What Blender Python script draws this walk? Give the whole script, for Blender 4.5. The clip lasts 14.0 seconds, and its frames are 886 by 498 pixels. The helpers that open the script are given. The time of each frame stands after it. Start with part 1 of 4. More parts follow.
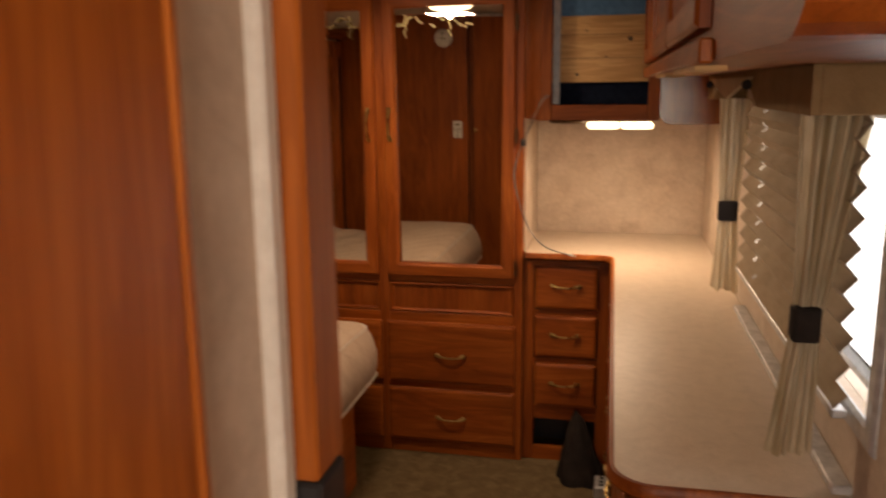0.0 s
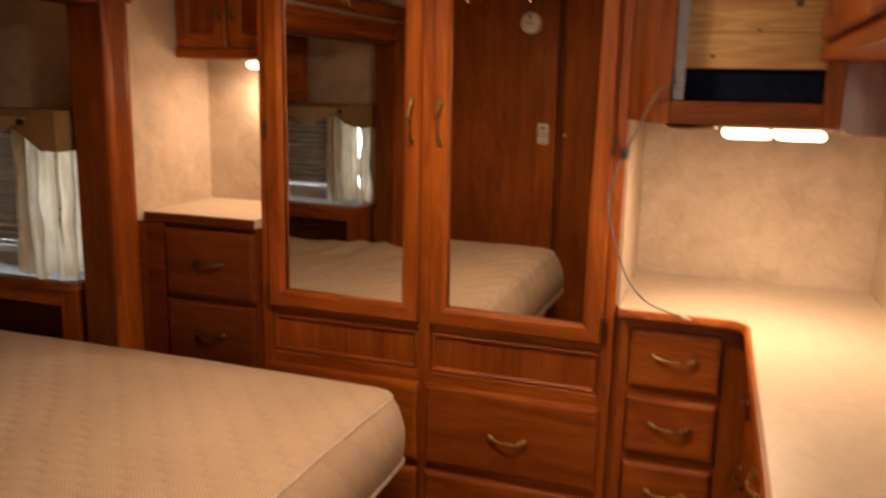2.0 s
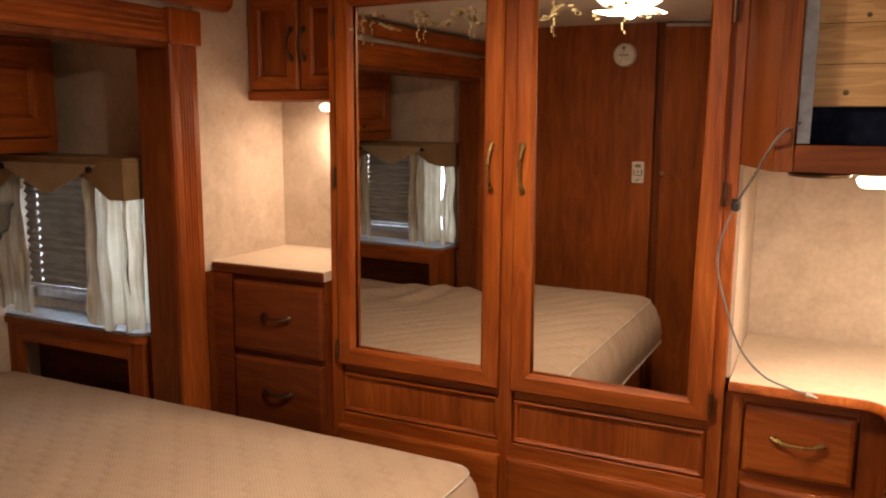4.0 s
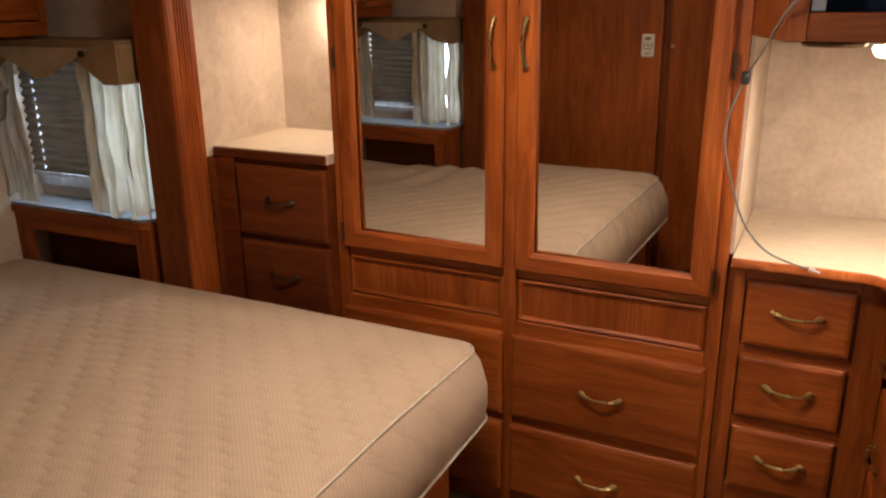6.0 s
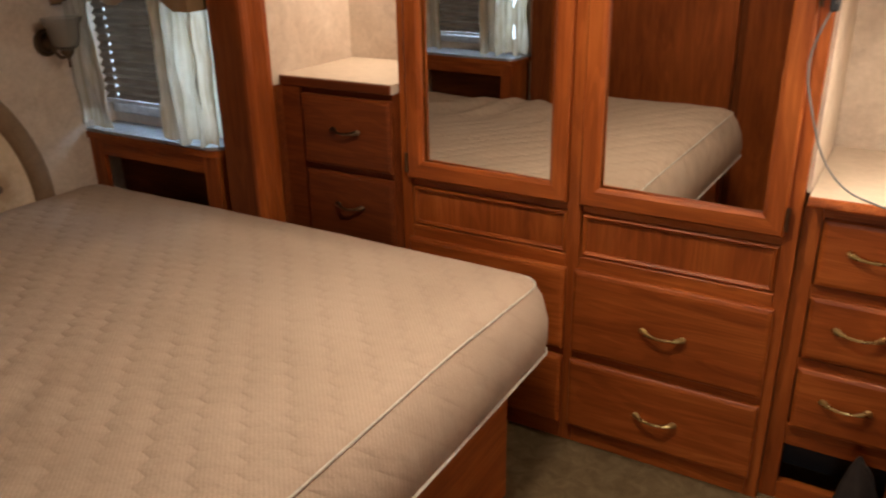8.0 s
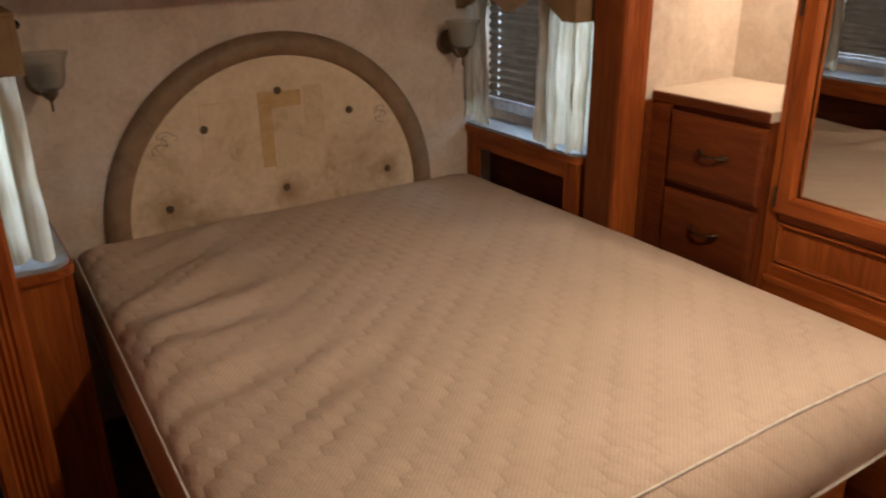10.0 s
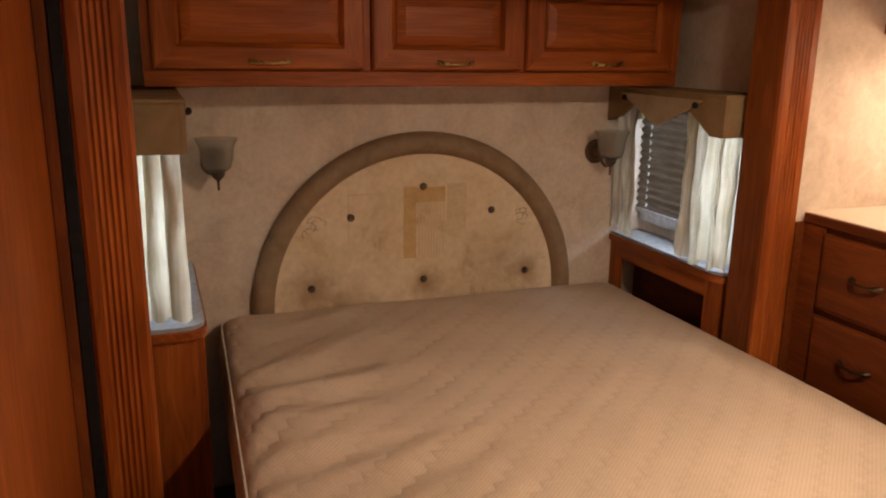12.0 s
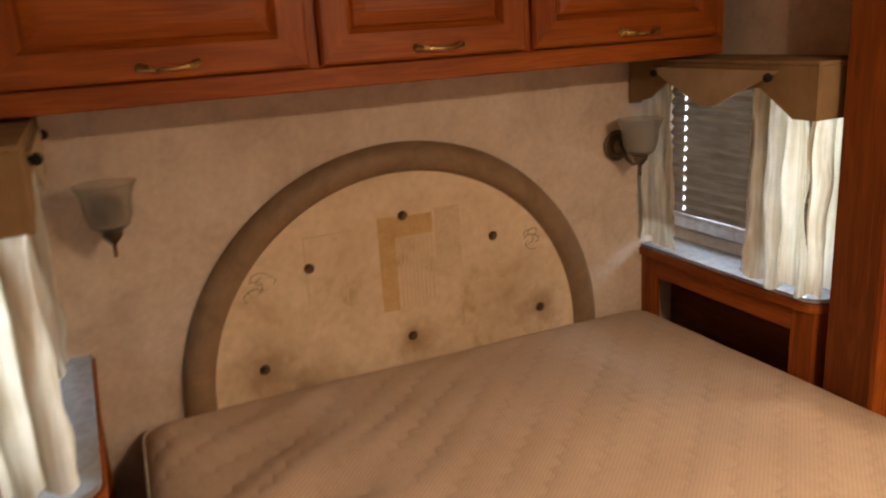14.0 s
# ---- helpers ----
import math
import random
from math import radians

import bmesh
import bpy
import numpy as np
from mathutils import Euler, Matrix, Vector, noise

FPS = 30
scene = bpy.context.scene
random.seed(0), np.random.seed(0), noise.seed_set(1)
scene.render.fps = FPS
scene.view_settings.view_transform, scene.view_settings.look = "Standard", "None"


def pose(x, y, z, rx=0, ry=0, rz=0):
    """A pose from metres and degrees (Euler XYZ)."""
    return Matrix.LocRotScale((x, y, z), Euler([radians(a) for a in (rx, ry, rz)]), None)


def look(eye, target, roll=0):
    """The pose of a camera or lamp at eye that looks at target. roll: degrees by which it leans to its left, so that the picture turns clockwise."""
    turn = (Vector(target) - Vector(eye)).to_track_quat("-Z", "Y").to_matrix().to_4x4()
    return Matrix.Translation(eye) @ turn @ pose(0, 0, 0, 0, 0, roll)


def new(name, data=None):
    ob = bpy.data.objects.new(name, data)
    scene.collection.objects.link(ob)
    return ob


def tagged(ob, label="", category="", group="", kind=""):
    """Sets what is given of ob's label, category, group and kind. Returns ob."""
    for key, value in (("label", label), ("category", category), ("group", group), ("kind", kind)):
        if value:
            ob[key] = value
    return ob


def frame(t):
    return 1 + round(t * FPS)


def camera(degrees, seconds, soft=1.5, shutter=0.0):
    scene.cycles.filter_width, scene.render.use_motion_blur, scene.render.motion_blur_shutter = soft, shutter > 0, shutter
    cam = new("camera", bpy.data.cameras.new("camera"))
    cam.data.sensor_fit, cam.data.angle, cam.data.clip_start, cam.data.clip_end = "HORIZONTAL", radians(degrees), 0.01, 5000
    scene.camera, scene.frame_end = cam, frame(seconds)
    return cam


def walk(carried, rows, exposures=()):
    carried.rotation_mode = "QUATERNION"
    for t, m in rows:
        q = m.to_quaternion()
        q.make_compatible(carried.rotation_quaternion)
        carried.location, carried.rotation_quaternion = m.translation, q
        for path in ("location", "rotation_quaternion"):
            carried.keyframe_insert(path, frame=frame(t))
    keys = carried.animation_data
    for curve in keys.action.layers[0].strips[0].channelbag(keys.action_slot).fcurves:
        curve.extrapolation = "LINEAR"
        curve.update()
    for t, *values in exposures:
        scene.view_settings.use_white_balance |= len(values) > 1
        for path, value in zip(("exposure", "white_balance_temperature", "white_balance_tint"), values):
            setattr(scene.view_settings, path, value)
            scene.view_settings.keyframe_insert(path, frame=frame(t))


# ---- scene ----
cam = camera(58.4, 14.0, soft=2.0, shutter=0.4)
PATH = [
    (0, (0.502, -0.054, 1.562), (0.091, 1.862, 1.161), -0.6),
    (0.4, (0.51, 0.077, 1.55), (0.287, 2.006, 1.071), -0.1),
    (0.5, (0.51, 0.118, 1.54), (0.309, 2.05, 1.065), -0.2),
    (0.8, (0.474, 0.286, 1.539), (0.234, 2.215, 1.069), -0.6),
    (1, (0.475, 0.415, 1.516), (0.215, 2.342, 1.047), -1.8),
    (1.2, (0.432, 0.512, 1.541), (0.123, 2.435, 1.086), -1.7),
    (1.5, (0.407, 0.61, 1.535), (0.02, 2.517, 1.072), -1.1),
    (2, (0.394, 0.821, 1.506), (-0.234, 2.679, 1.114), 1.3),
    (2.2, (0.385, 0.875, 1.5), (-0.331, 2.721, 1.211), 2.0),
    (4.3, (0.332, 1.06, 1.561), (-0.514, 2.839, 1.218), 0.3),
    (4.5, (0.331, 1.067, 1.578), (-0.513, 2.838, 1.19), 0.1),
    (5, (0.339, 1.086, 1.57), (-0.52, 2.828, 1.095), 0.1),
    (5.5, (0.333, 1.072, 1.539), (-0.522, 2.803, 1.018), 0.1),
    (6, (0.343, 1.07, 1.537), (-0.492, 2.781, 0.925), -0.7),
    (6.5, (0.349, 1.077, 1.52), (-0.457, 2.76, 0.8), -0.6),
    (7, (0.351, 1.075, 1.509), (-0.455, 2.743, 0.753), -0.6),
    (7.5, (0.352, 1.083, 1.508), (-0.482, 2.73, 0.74), -1.4),
    (8, (0.337, 1.077, 1.527), (-0.612, 2.664, 0.763), -1.1),
    (8.5, (0.327, 1.075, 1.543), (-0.79, 2.539, 0.762), -1.9),
    (9, (0.305, 1.057, 1.552), (-0.978, 2.369, 0.757), -1.8),
    (9.2, (0.306, 1.055, 1.564), (-1.038, 2.295, 0.754), -2.0),
    (11.3, (0.367, 1.141, 1.526), (-1.407, 1.859, 0.947), 0.7),
    (11.5, (0.38, 1.155, 1.513), (-1.416, 1.858, 0.984), 0.9),
    (12, (0.396, 1.189, 1.543), (-1.423, 1.86, 1.05), 0.9),
    (12.5, (0.292, 1.223, 1.531), (-1.528, 1.903, 1.057), 1.3),
    (13, (0.106, 1.264, 1.544), (-1.703, 1.96, 1.049), -0.5),
    (13.5, (-0.07, 1.286, 1.522), (-1.876, 1.927, 0.95), -0.5),
    (14, (-0.333, 1.352, 1.541), (-2.094, 2.129, 0.998), -3.6),
]
walk(cam, [(t, look(eye, target, roll)) for t, eye, target, roll in PATH],
     exposures=((0.0, -0.56, 7700, 19), (0.5, -0.34, 7600, 19), (1.2, -0.17, 8500, 23), (2.2, -0.08, 8200, 22), (4.3, 0.14, 6750, 15), (6.0, 0.10, 6200, 10), (9.0, 0.17, 6000, 8), (11.3, 0.42, 6300, 10), (12.5, 0.60, 7050, 15), (14.0, 0.77, 7350, 16)))

# ---- light ----
world = bpy.data.worlds.new("sky")
scene.world = world
world.use_nodes = True
wn = world.node_tree
sky = wn.nodes.new("ShaderNodeTexSky")
sky.sky_type, sky.sun_disc = "NISHITA", False
sky.sun_elevation, sky.sun_rotation = radians(38), radians(150)
wn.links.new(sky.outputs[0], wn.nodes["Background"].inputs[0])
wn.nodes["Background"].inputs[1].default_value = 0.12
sun = new("sun", bpy.data.lights.new("sun", "SUN"))
sun.data.energy, sun.data.angle, sun.data.color = 1.0, radians(12), (1.0, 0.95, 0.87)
sun.matrix_world = look((0, 0, 0), (-0.45, 0.7, -0.65))


def area_lamp(name, place, target, power, size, size_y, color):
    ob = new(name, bpy.data.lights.new(name, "AREA"))
    ob.data.shape, ob.data.size, ob.data.size_y = "RECTANGLE", size, size_y
    ob.data.energy, ob.data.color = power, color
    ob.matrix_world = look(place, target)
    return ob


def bulb(name, place, power, radius, color):
    ob = new(name, bpy.data.lights.new(name, "POINT"))
    ob.data.energy, ob.data.shadow_soft_size, ob.data.color = power, radius, color
    ob.location = place
    return ob


WARM = (1.0, 0.78, 0.57)
DAY = (0.86, 0.93, 1.0)
SHADE = (0.64, 0.81, 1.0)
area_lamp("ceiling_lamp_light", (-0.32, 2.32, 1.874), (-0.32, 2.321, 0.0), 12.5, 0.20, 0.20, WARM)
bulb("ceiling_lamp_glow", (-0.32, 2.32, 1.872), 4.0, 0.02, WARM)
area_lamp("left_shelf_light", (-1.13, 3.33, 1.555), (-1.13, 3.331, 0.0), 2.1, 0.10, 0.06, WARM)
bulb("left_shelf_glow", (-1.13, 3.33, 1.550), 1.0, 0.02, WARM)
area_lamp("right_shelf_light", (0.525, 2.95, 1.395), (0.525, 2.951, 0.0), 5.5, 0.22, 0.08, WARM)
# daylight in the window openings
area_lamp("long_window_daylight", (0.99, 1.78, 1.28), (0.0, 1.78, 1.24), 9.0, 1.15, 0.50, DAY)
area_lamp("rear_slide_window_daylight", (-1.945, 3.11, 1.135), (-1.945, 0.0, 1.10), 9.0, 0.64, 0.50, SHADE)
area_lamp("front_slide_window_daylight", (-1.945, 0.99, 1.135), (-1.945, 3.0, 1.10), 8.0, 0.64, 0.50, SHADE)
# added fill for light from beyond the passage, behind the camera; no window known there
area_lamp("passage_fill_light", (0.60, -0.97, 1.40), (0.50, 3.0, 1.0), 19.0, 0.50, 0.80, (1.0, 0.90, 0.78))

# ---- materials ----


def nodes_of(name):
    m = bpy.data.materials.new(name)
    m.use_nodes = True
    return m, m.node_tree, m.node_tree.nodes["Principled BSDF"]


def place_node(nt, scale, turn=(0, 0, 0), shuffle=0.0):
    geo = nt.nodes.new("ShaderNodeNewGeometry")
    mp = nt.nodes.new("ShaderNodeMapping")
    mp.inputs["Scale"].default_value = scale
    mp.inputs["Rotation"].default_value = turn
    src = geo.outputs["Position"]
    if shuffle:
        info = nt.nodes.new("ShaderNodeObjectInfo")
        mul = nt.nodes.new("ShaderNodeMath")
        mul.operation = "MULTIPLY"
        mul.inputs[1].default_value = shuffle
        nt.links.new(info.outputs["Random"], mul.inputs[0])
        add = nt.nodes.new("ShaderNodeVectorMath")
        add.operation = "ADD"
        nt.links.new(src, add.inputs[0])
        nt.links.new(mul.outputs[0], add.inputs[1])
        src = add.outputs[0]
    nt.links.new(src, mp.inputs["Vector"])
    return mp.outputs[0]


def noise_node(nt, vec, scale, detail=4.0, rough=0.55, warp=0.0):
    n = nt.nodes.new("ShaderNodeTexNoise")
    n.inputs["Scale"].default_value, n.inputs["Detail"].default_value = scale, detail
    n.inputs["Roughness"].default_value, n.inputs["Distortion"].default_value = rough, warp
    nt.links.new(vec, n.inputs["Vector"])
    return n.outputs["Fac"]


def ramp(nt, fac, stops):
    r = nt.nodes.new("ShaderNodeValToRGB")
    e = r.color_ramp.elements
    while len(e) < len(stops):
        e.new(0.5)
    for k, (p, c) in enumerate(stops):
        e[k].position, e[k].color = p, (*c, 1)
    nt.links.new(fac, r.inputs[0])
    return r.outputs[0]


def mixed(nt, a, b, fac, mode="MIX"):
    m = nt.nodes.new("ShaderNodeMix")
    m.data_type, m.blend_type = "RGBA", mode
    for s, v in ((m.inputs[6], a), (m.inputs[7], b), (m.inputs[0], fac)):
        if isinstance(v, tuple):
            s.default_value = (*v, 1)
        elif isinstance(v, float):
            s.default_value = v
        else:
            nt.links.new(v, s)
    return m.outputs[2]


def bump(nt, bsdf, height, strength, dist):
    b = nt.nodes.new("ShaderNodeBump")
    b.inputs["Strength"].default_value, b.inputs["Distance"].default_value = strength, dist
    nt.links.new(height, b.inputs["Height"])
    nt.links.new(b.outputs[0], bsdf.inputs["Normal"])


def wood(name, axis, dark, mid, light, rough=0.42, gloss=0.24):
    """Stained oak: long pores and wavy grain along one axis of the room."""
    m, nt, b = nodes_of(name)
    fine = {"x": (1.6, 60, 60), "y": (60, 1.6, 60), "z": (60, 60, 1.6)}[axis]
    broad = {"x": (0.9, 9, 9), "y": (9, 0.9, 9), "z": (9, 9, 0.9)}[axis]
    pores = noise_node(nt, place_node(nt, fine, shuffle=7.0), 4.6, 4.0, 0.6, 0.3)
    flame = noise_node(nt, place_node(nt, broad, shuffle=7.0), 2.2, 3.0, 0.55, 0.8)
    wave = nt.nodes.new("ShaderNodeTexNoise")
    nt.links.new(place_node(nt, broad, shuffle=7.0), wave.inputs["Vector"])
    wave.inputs["Scale"].default_value, wave.inputs["Detail"].default_value = 1.4, 2.0
    wave.inputs["Distortion"].default_value = 1.2
    rings = nt.nodes.new("ShaderNodeMath")
    rings.operation = "MULTIPLY"
    rings.inputs[1].default_value = 46.0
    nt.links.new(wave.outputs["Fac"], rings.inputs[0])
    sn = nt.nodes.new("ShaderNodeMath")
    sn.operation = "SINE"
    nt.links.new(rings.outputs[0], sn.inputs[0])
    ring = sn.outputs[0]
    base = ramp(nt, flame, [(0.25, dark), (0.5, mid), (0.75, light)])
    base = mixed(nt, base, ramp(nt, ring, [(0.0, (0.74, 0.68, 0.62)), (0.45, (1, 1, 1))]), 0.55, "MULTIPLY")
    base = mixed(nt, base, ramp(nt, pores, [(0.30, (0.52, 0.44, 0.40)), (0.50, (1, 1, 1)), (0.75, (1.10, 1.10, 1.08))]), 0.45, "MULTIPLY")
    tone = noise_node(nt, place_node(nt, (1, 1, 1), shuffle=3.0), 1.7, 2.0)
    base = mixed(nt, base, ramp(nt, tone, [(0.3, (0.74, 0.70, 0.66)), (0.7, (1.08, 1.08, 1.05))]), 1.0, "MULTIPLY")
    nt.links.new(base, b.inputs["Base Color"])
    b.inputs["Roughness"].default_value = rough
    b.inputs["Specular IOR Level"].default_value = gloss
    bump(nt, b, pores, 0.18, 0.0015)
    return m


OAK = ((0.225, 0.050, 0.0085), (0.345, 0.086, 0.0145), (0.45, 0.130, 0.024))
oak_x, oak_y, oak_z = (wood("stained_oak_" + a, a, *OAK) for a in "xyz")
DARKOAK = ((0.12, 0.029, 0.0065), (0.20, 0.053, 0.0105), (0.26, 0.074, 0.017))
hall_veneer = wood("hall_veneer", "z", (0.30, 0.080, 0.014), (0.40, 0.112, 0.019), (0.47, 0.145, 0.028))
closet_veneer = wood("closet_veneer", "z", (0.215, 0.049, 0.008), (0.31, 0.076, 0.0125), (0.37, 0.098, 0.017), rough=0.45, gloss=0.3)
# darker oak for the dresser: the corner's dimmer light is put into the colour
shaded_veneer = wood("shaded_veneer", "x", (0.115, 0.026, 0.0052), (0.168, 0.039, 0.0075), (0.205, 0.052, 0.010), rough=0.5, gloss=0.25)
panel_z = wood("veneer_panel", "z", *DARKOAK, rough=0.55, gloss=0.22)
gloss_veneer = wood("glossy_veneer", "z", *DARKOAK, rough=0.16, gloss=0.6)
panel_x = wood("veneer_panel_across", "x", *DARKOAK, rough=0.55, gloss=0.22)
pale_x = wood("pine_board", "x", (0.44, 0.26, 0.11), (0.62, 0.40, 0.19), (0.70, 0.47, 0.24), rough=0.6)


def mottled(name, low, mid, high, scale=7.0, fine=90.0, rough=0.6, rel=0.12, dist=0.001, gloss=0.3):
    m, nt, b = nodes_of(name)
    big = noise_node(nt, place_node(nt, (1, 1, 1)), scale, 5.0, 0.6, 0.6)
    small = noise_node(nt, place_node(nt, (1, 1, 1)), fine, 3.0, 0.6)
    base = ramp(nt, big, [(0.3, low), (0.5, mid), (0.72, high)])
    base = mixed(nt, base, ramp(nt, small, [(0.3, (0.88, 0.87, 0.85)), (0.7, (1.05, 1.05, 1.05))]), 0.8, "MULTIPLY")
    nt.links.new(base, b.inputs["Base Color"])
    b.inputs["Roughness"].default_value = rough
    b.inputs["Specular IOR Level"].default_value = gloss
    bump(nt, b, small, rel, dist)
    return m


wallpaper = mottled("wallpaper", (0.50, 0.405, 0.32), (0.60, 0.50, 0.405), (0.665, 0.57, 0.475), 9.0, 60.0, 0.65)
laminate = mottled("laminate", (0.60, 0.50, 0.395), (0.65, 0.545, 0.43), (0.69, 0.585, 0.47), 30.0, 260.0, 0.38, 0.03, 0.0005, 0.4)
ceiling_board = mottled("ceiling_board", (0.62, 0.58, 0.50), (0.68, 0.64, 0.56), (0.72, 0.68, 0.60), 4.0, 60.0, 0.7)
carpet = mottled("carpet", (0.115, 0.080, 0.040), (0.155, 0.110, 0.057), (0.205, 0.150, 0.082), 20.0, 330.0, 0.95, 0.9, 0.006, 0.05)
vinyl = mottled("brown_vinyl", (0.19, 0.125, 0.072), (0.24, 0.16, 0.094), (0.29, 0.20, 0.12), 12.0, 120.0, 0.5, 0.1)
fabric_tan = mottled("tan_fabric", (0.22, 0.145, 0.075), (0.27, 0.18, 0.095), (0.31, 0.21, 0.115), 10.0, 420.0, 0.85, 0.4, 0.001, 0.1)
fabric_pale = mottled("pale_fabric", (0.36, 0.28, 0.18), (0.42, 0.33, 0.22), (0.47, 0.38, 0.26), 10.0, 420.0, 0.85, 0.4, 0.001, 0.1)
white_paint = mottled("white_trim", (0.66, 0.65, 0.62), (0.70, 0.69, 0.66), (0.74, 0.73, 0.70), 8.0, 60.0, 0.45)
black_cloth = mottled("black_cloth", (0.010, 0.007, 0.006), (0.016, 0.011, 0.009), (0.024, 0.017, 0.013), 20.0, 300.0, 0.9, 0.4)


def plain(name, color, rough=0.5, metal=0.0, gloss=0.5, wear=0.25):
    m, nt, b = nodes_of(name)
    n = noise_node(nt, place_node(nt, (1, 1, 1)), 45.0, 4.0)
    lo = tuple(c * (1 - wear) for c in color)
    hi = tuple(min(1.0, c * (1 + wear * 0.5)) for c in color)
    nt.links.new(ramp(nt, n, [(0.3, lo), (0.7, hi)]), b.inputs["Base Color"])
    nt.links.new(ramp(nt, n, [(0.3, (rough * 1.2,) * 3), (0.7, (rough * 0.85,) * 3)]), b.inputs["Roughness"])
    b.inputs["Metallic"].default_value = metal
    b.inputs["Specular IOR Level"].default_value = gloss
    return m


brass = plain("antique_brass", (0.55, 0.40, 0.16), 0.28, 1.0)
bronze = plain("aged_bronze", (0.16, 0.115, 0.075), 0.35, 1.0)
black_metal = plain("black_metal", (0.02, 0.02, 0.022), 0.35)
aluminium = plain("aluminium", (0.62, 0.64, 0.66), 0.4, 0.6)
black_plastic = plain("black_plastic", (0.012, 0.012, 0.014), 0.4)
navy = plain("navy_plastic", (0.006, 0.010, 0.022), 0.85, gloss=0.08)
blue_sheet = plain("blue_sheet", (0.05, 0.17, 0.34), 0.6)
ledge_grey = plain("grey_ledge", (0.30, 0.315, 0.33), 0.35)
rubber = plain("black_rubber", (0.012, 0.011, 0.012), 0.7, gloss=0.2)
white_plastic = plain("white_plastic", (0.70, 0.68, 0.62), 0.4)
grey_cable = plain("grey_cable", (0.16, 0.16, 0.16), 0.5)
ink = plain("faded_ink", (0.12, 0.085, 0.05), 0.8)
ink_grey = plain("smudged_ink", (0.24, 0.19, 0.125), 0.8)
tape = mottled("packing_tape", (0.46, 0.30, 0.13), (0.52, 0.35, 0.16), (0.57, 0.40, 0.20), 20.0, 90.0, 0.45, 0.05)
faded_tape = mottled("faded_tape_glue", (0.53, 0.40, 0.25), (0.58, 0.45, 0.29), (0.62, 0.49, 0.33), 20.0, 90.0, 0.6, 0.05)
piping_white = plain("white_piping", (0.62, 0.57, 0.49), 0.8)
gilt = plain("gilt_etching", (0.62, 0.52, 0.26), 0.4, 0.5)


def make_mirror():
    m, nt, b = nodes_of("mirror_glass")
    b.inputs["Base Color"].default_value = (0.80, 0.79, 0.76, 1)
    b.inputs["Metallic"].default_value, b.inputs["Roughness"].default_value = 1.0, 0.015
    return m


def make_glass(name, tint=(1, 1, 1), rough=0.0, clear=1.0):
    m, nt, b = nodes_of(name)
    b.inputs["Base Color"].default_value = (*tint, 1)
    b.inputs["Transmission Weight"].default_value, b.inputs["Roughness"].default_value = clear, rough
    b.inputs["IOR"].default_value = 1.45
    return m


def make_glow(name, color, strength):
    m, nt, b = nodes_of(name)
    b.inputs["Base Color"].default_value = (0.8, 0.78, 0.7, 1)
    b.inputs["Emission Color"].default_value = (*color, 1)
    b.inputs["Emission Strength"].default_value = strength
    return m


def make_sheer(name, low, high, through_light, scale=(30, 30, 3)):
    """Thin cloth that lets some daylight through."""
    m, nt, b = nodes_of(name)
    n = noise_node(nt, place_node(nt, scale), 1.3, 4.0)
    col = ramp(nt, n, [(0.36, low), (0.64, high)])
    soil = noise_node(nt, place_node(nt, (1, 1, 1)), 9.0, 4.0)
    col = mixed(nt, col, ramp(nt, soil, [(0.3, (0.78, 0.74, 0.66)), (0.6, (1, 1, 1))]), 0.8, "MULTIPLY")
    nt.links.new(col, b.inputs["Base Color"])
    b.inputs["Roughness"].default_value = 0.9
    tr = nt.nodes.new("ShaderNodeBsdfTranslucent")
    nt.links.new(col, tr.inputs["Color"])
    mx = nt.nodes.new("ShaderNodeMixShader")
    mx.inputs[0].default_value = through_light
    nt.links.new(b.outputs[0], mx.inputs[1])
    nt.links.new(tr.outputs[0], mx.inputs[2])
    nt.links.new(mx.outputs[0], nt.nodes["Material Output"].inputs["Surface"])
    return m


mirror_glass = make_mirror()
window_glass = make_glass("window_glass")
shade_glass = make_glass("frosted_glass", (0.80, 0.79, 0.75), 0.24, 0.93)
glow = make_glow("lit_diffuser", (1.0, 0.80, 0.52), 7.0)
curtain_cloth = make_sheer("curtain_cloth", (0.54, 0.46, 0.31), (0.76, 0.70, 0.57), 0.54, (46, 46, 1.6))
blind_cloth = make_sheer("blind_cloth", (0.33, 0.25, 0.16), (0.38, 0.29, 0.19), 0.035, (8, 8, 60))
blind_dark = make_sheer("brown_blind_cloth", (0.13, 0.09, 0.06), (0.18, 0.13, 0.09), 0.05, (8, 8, 60))


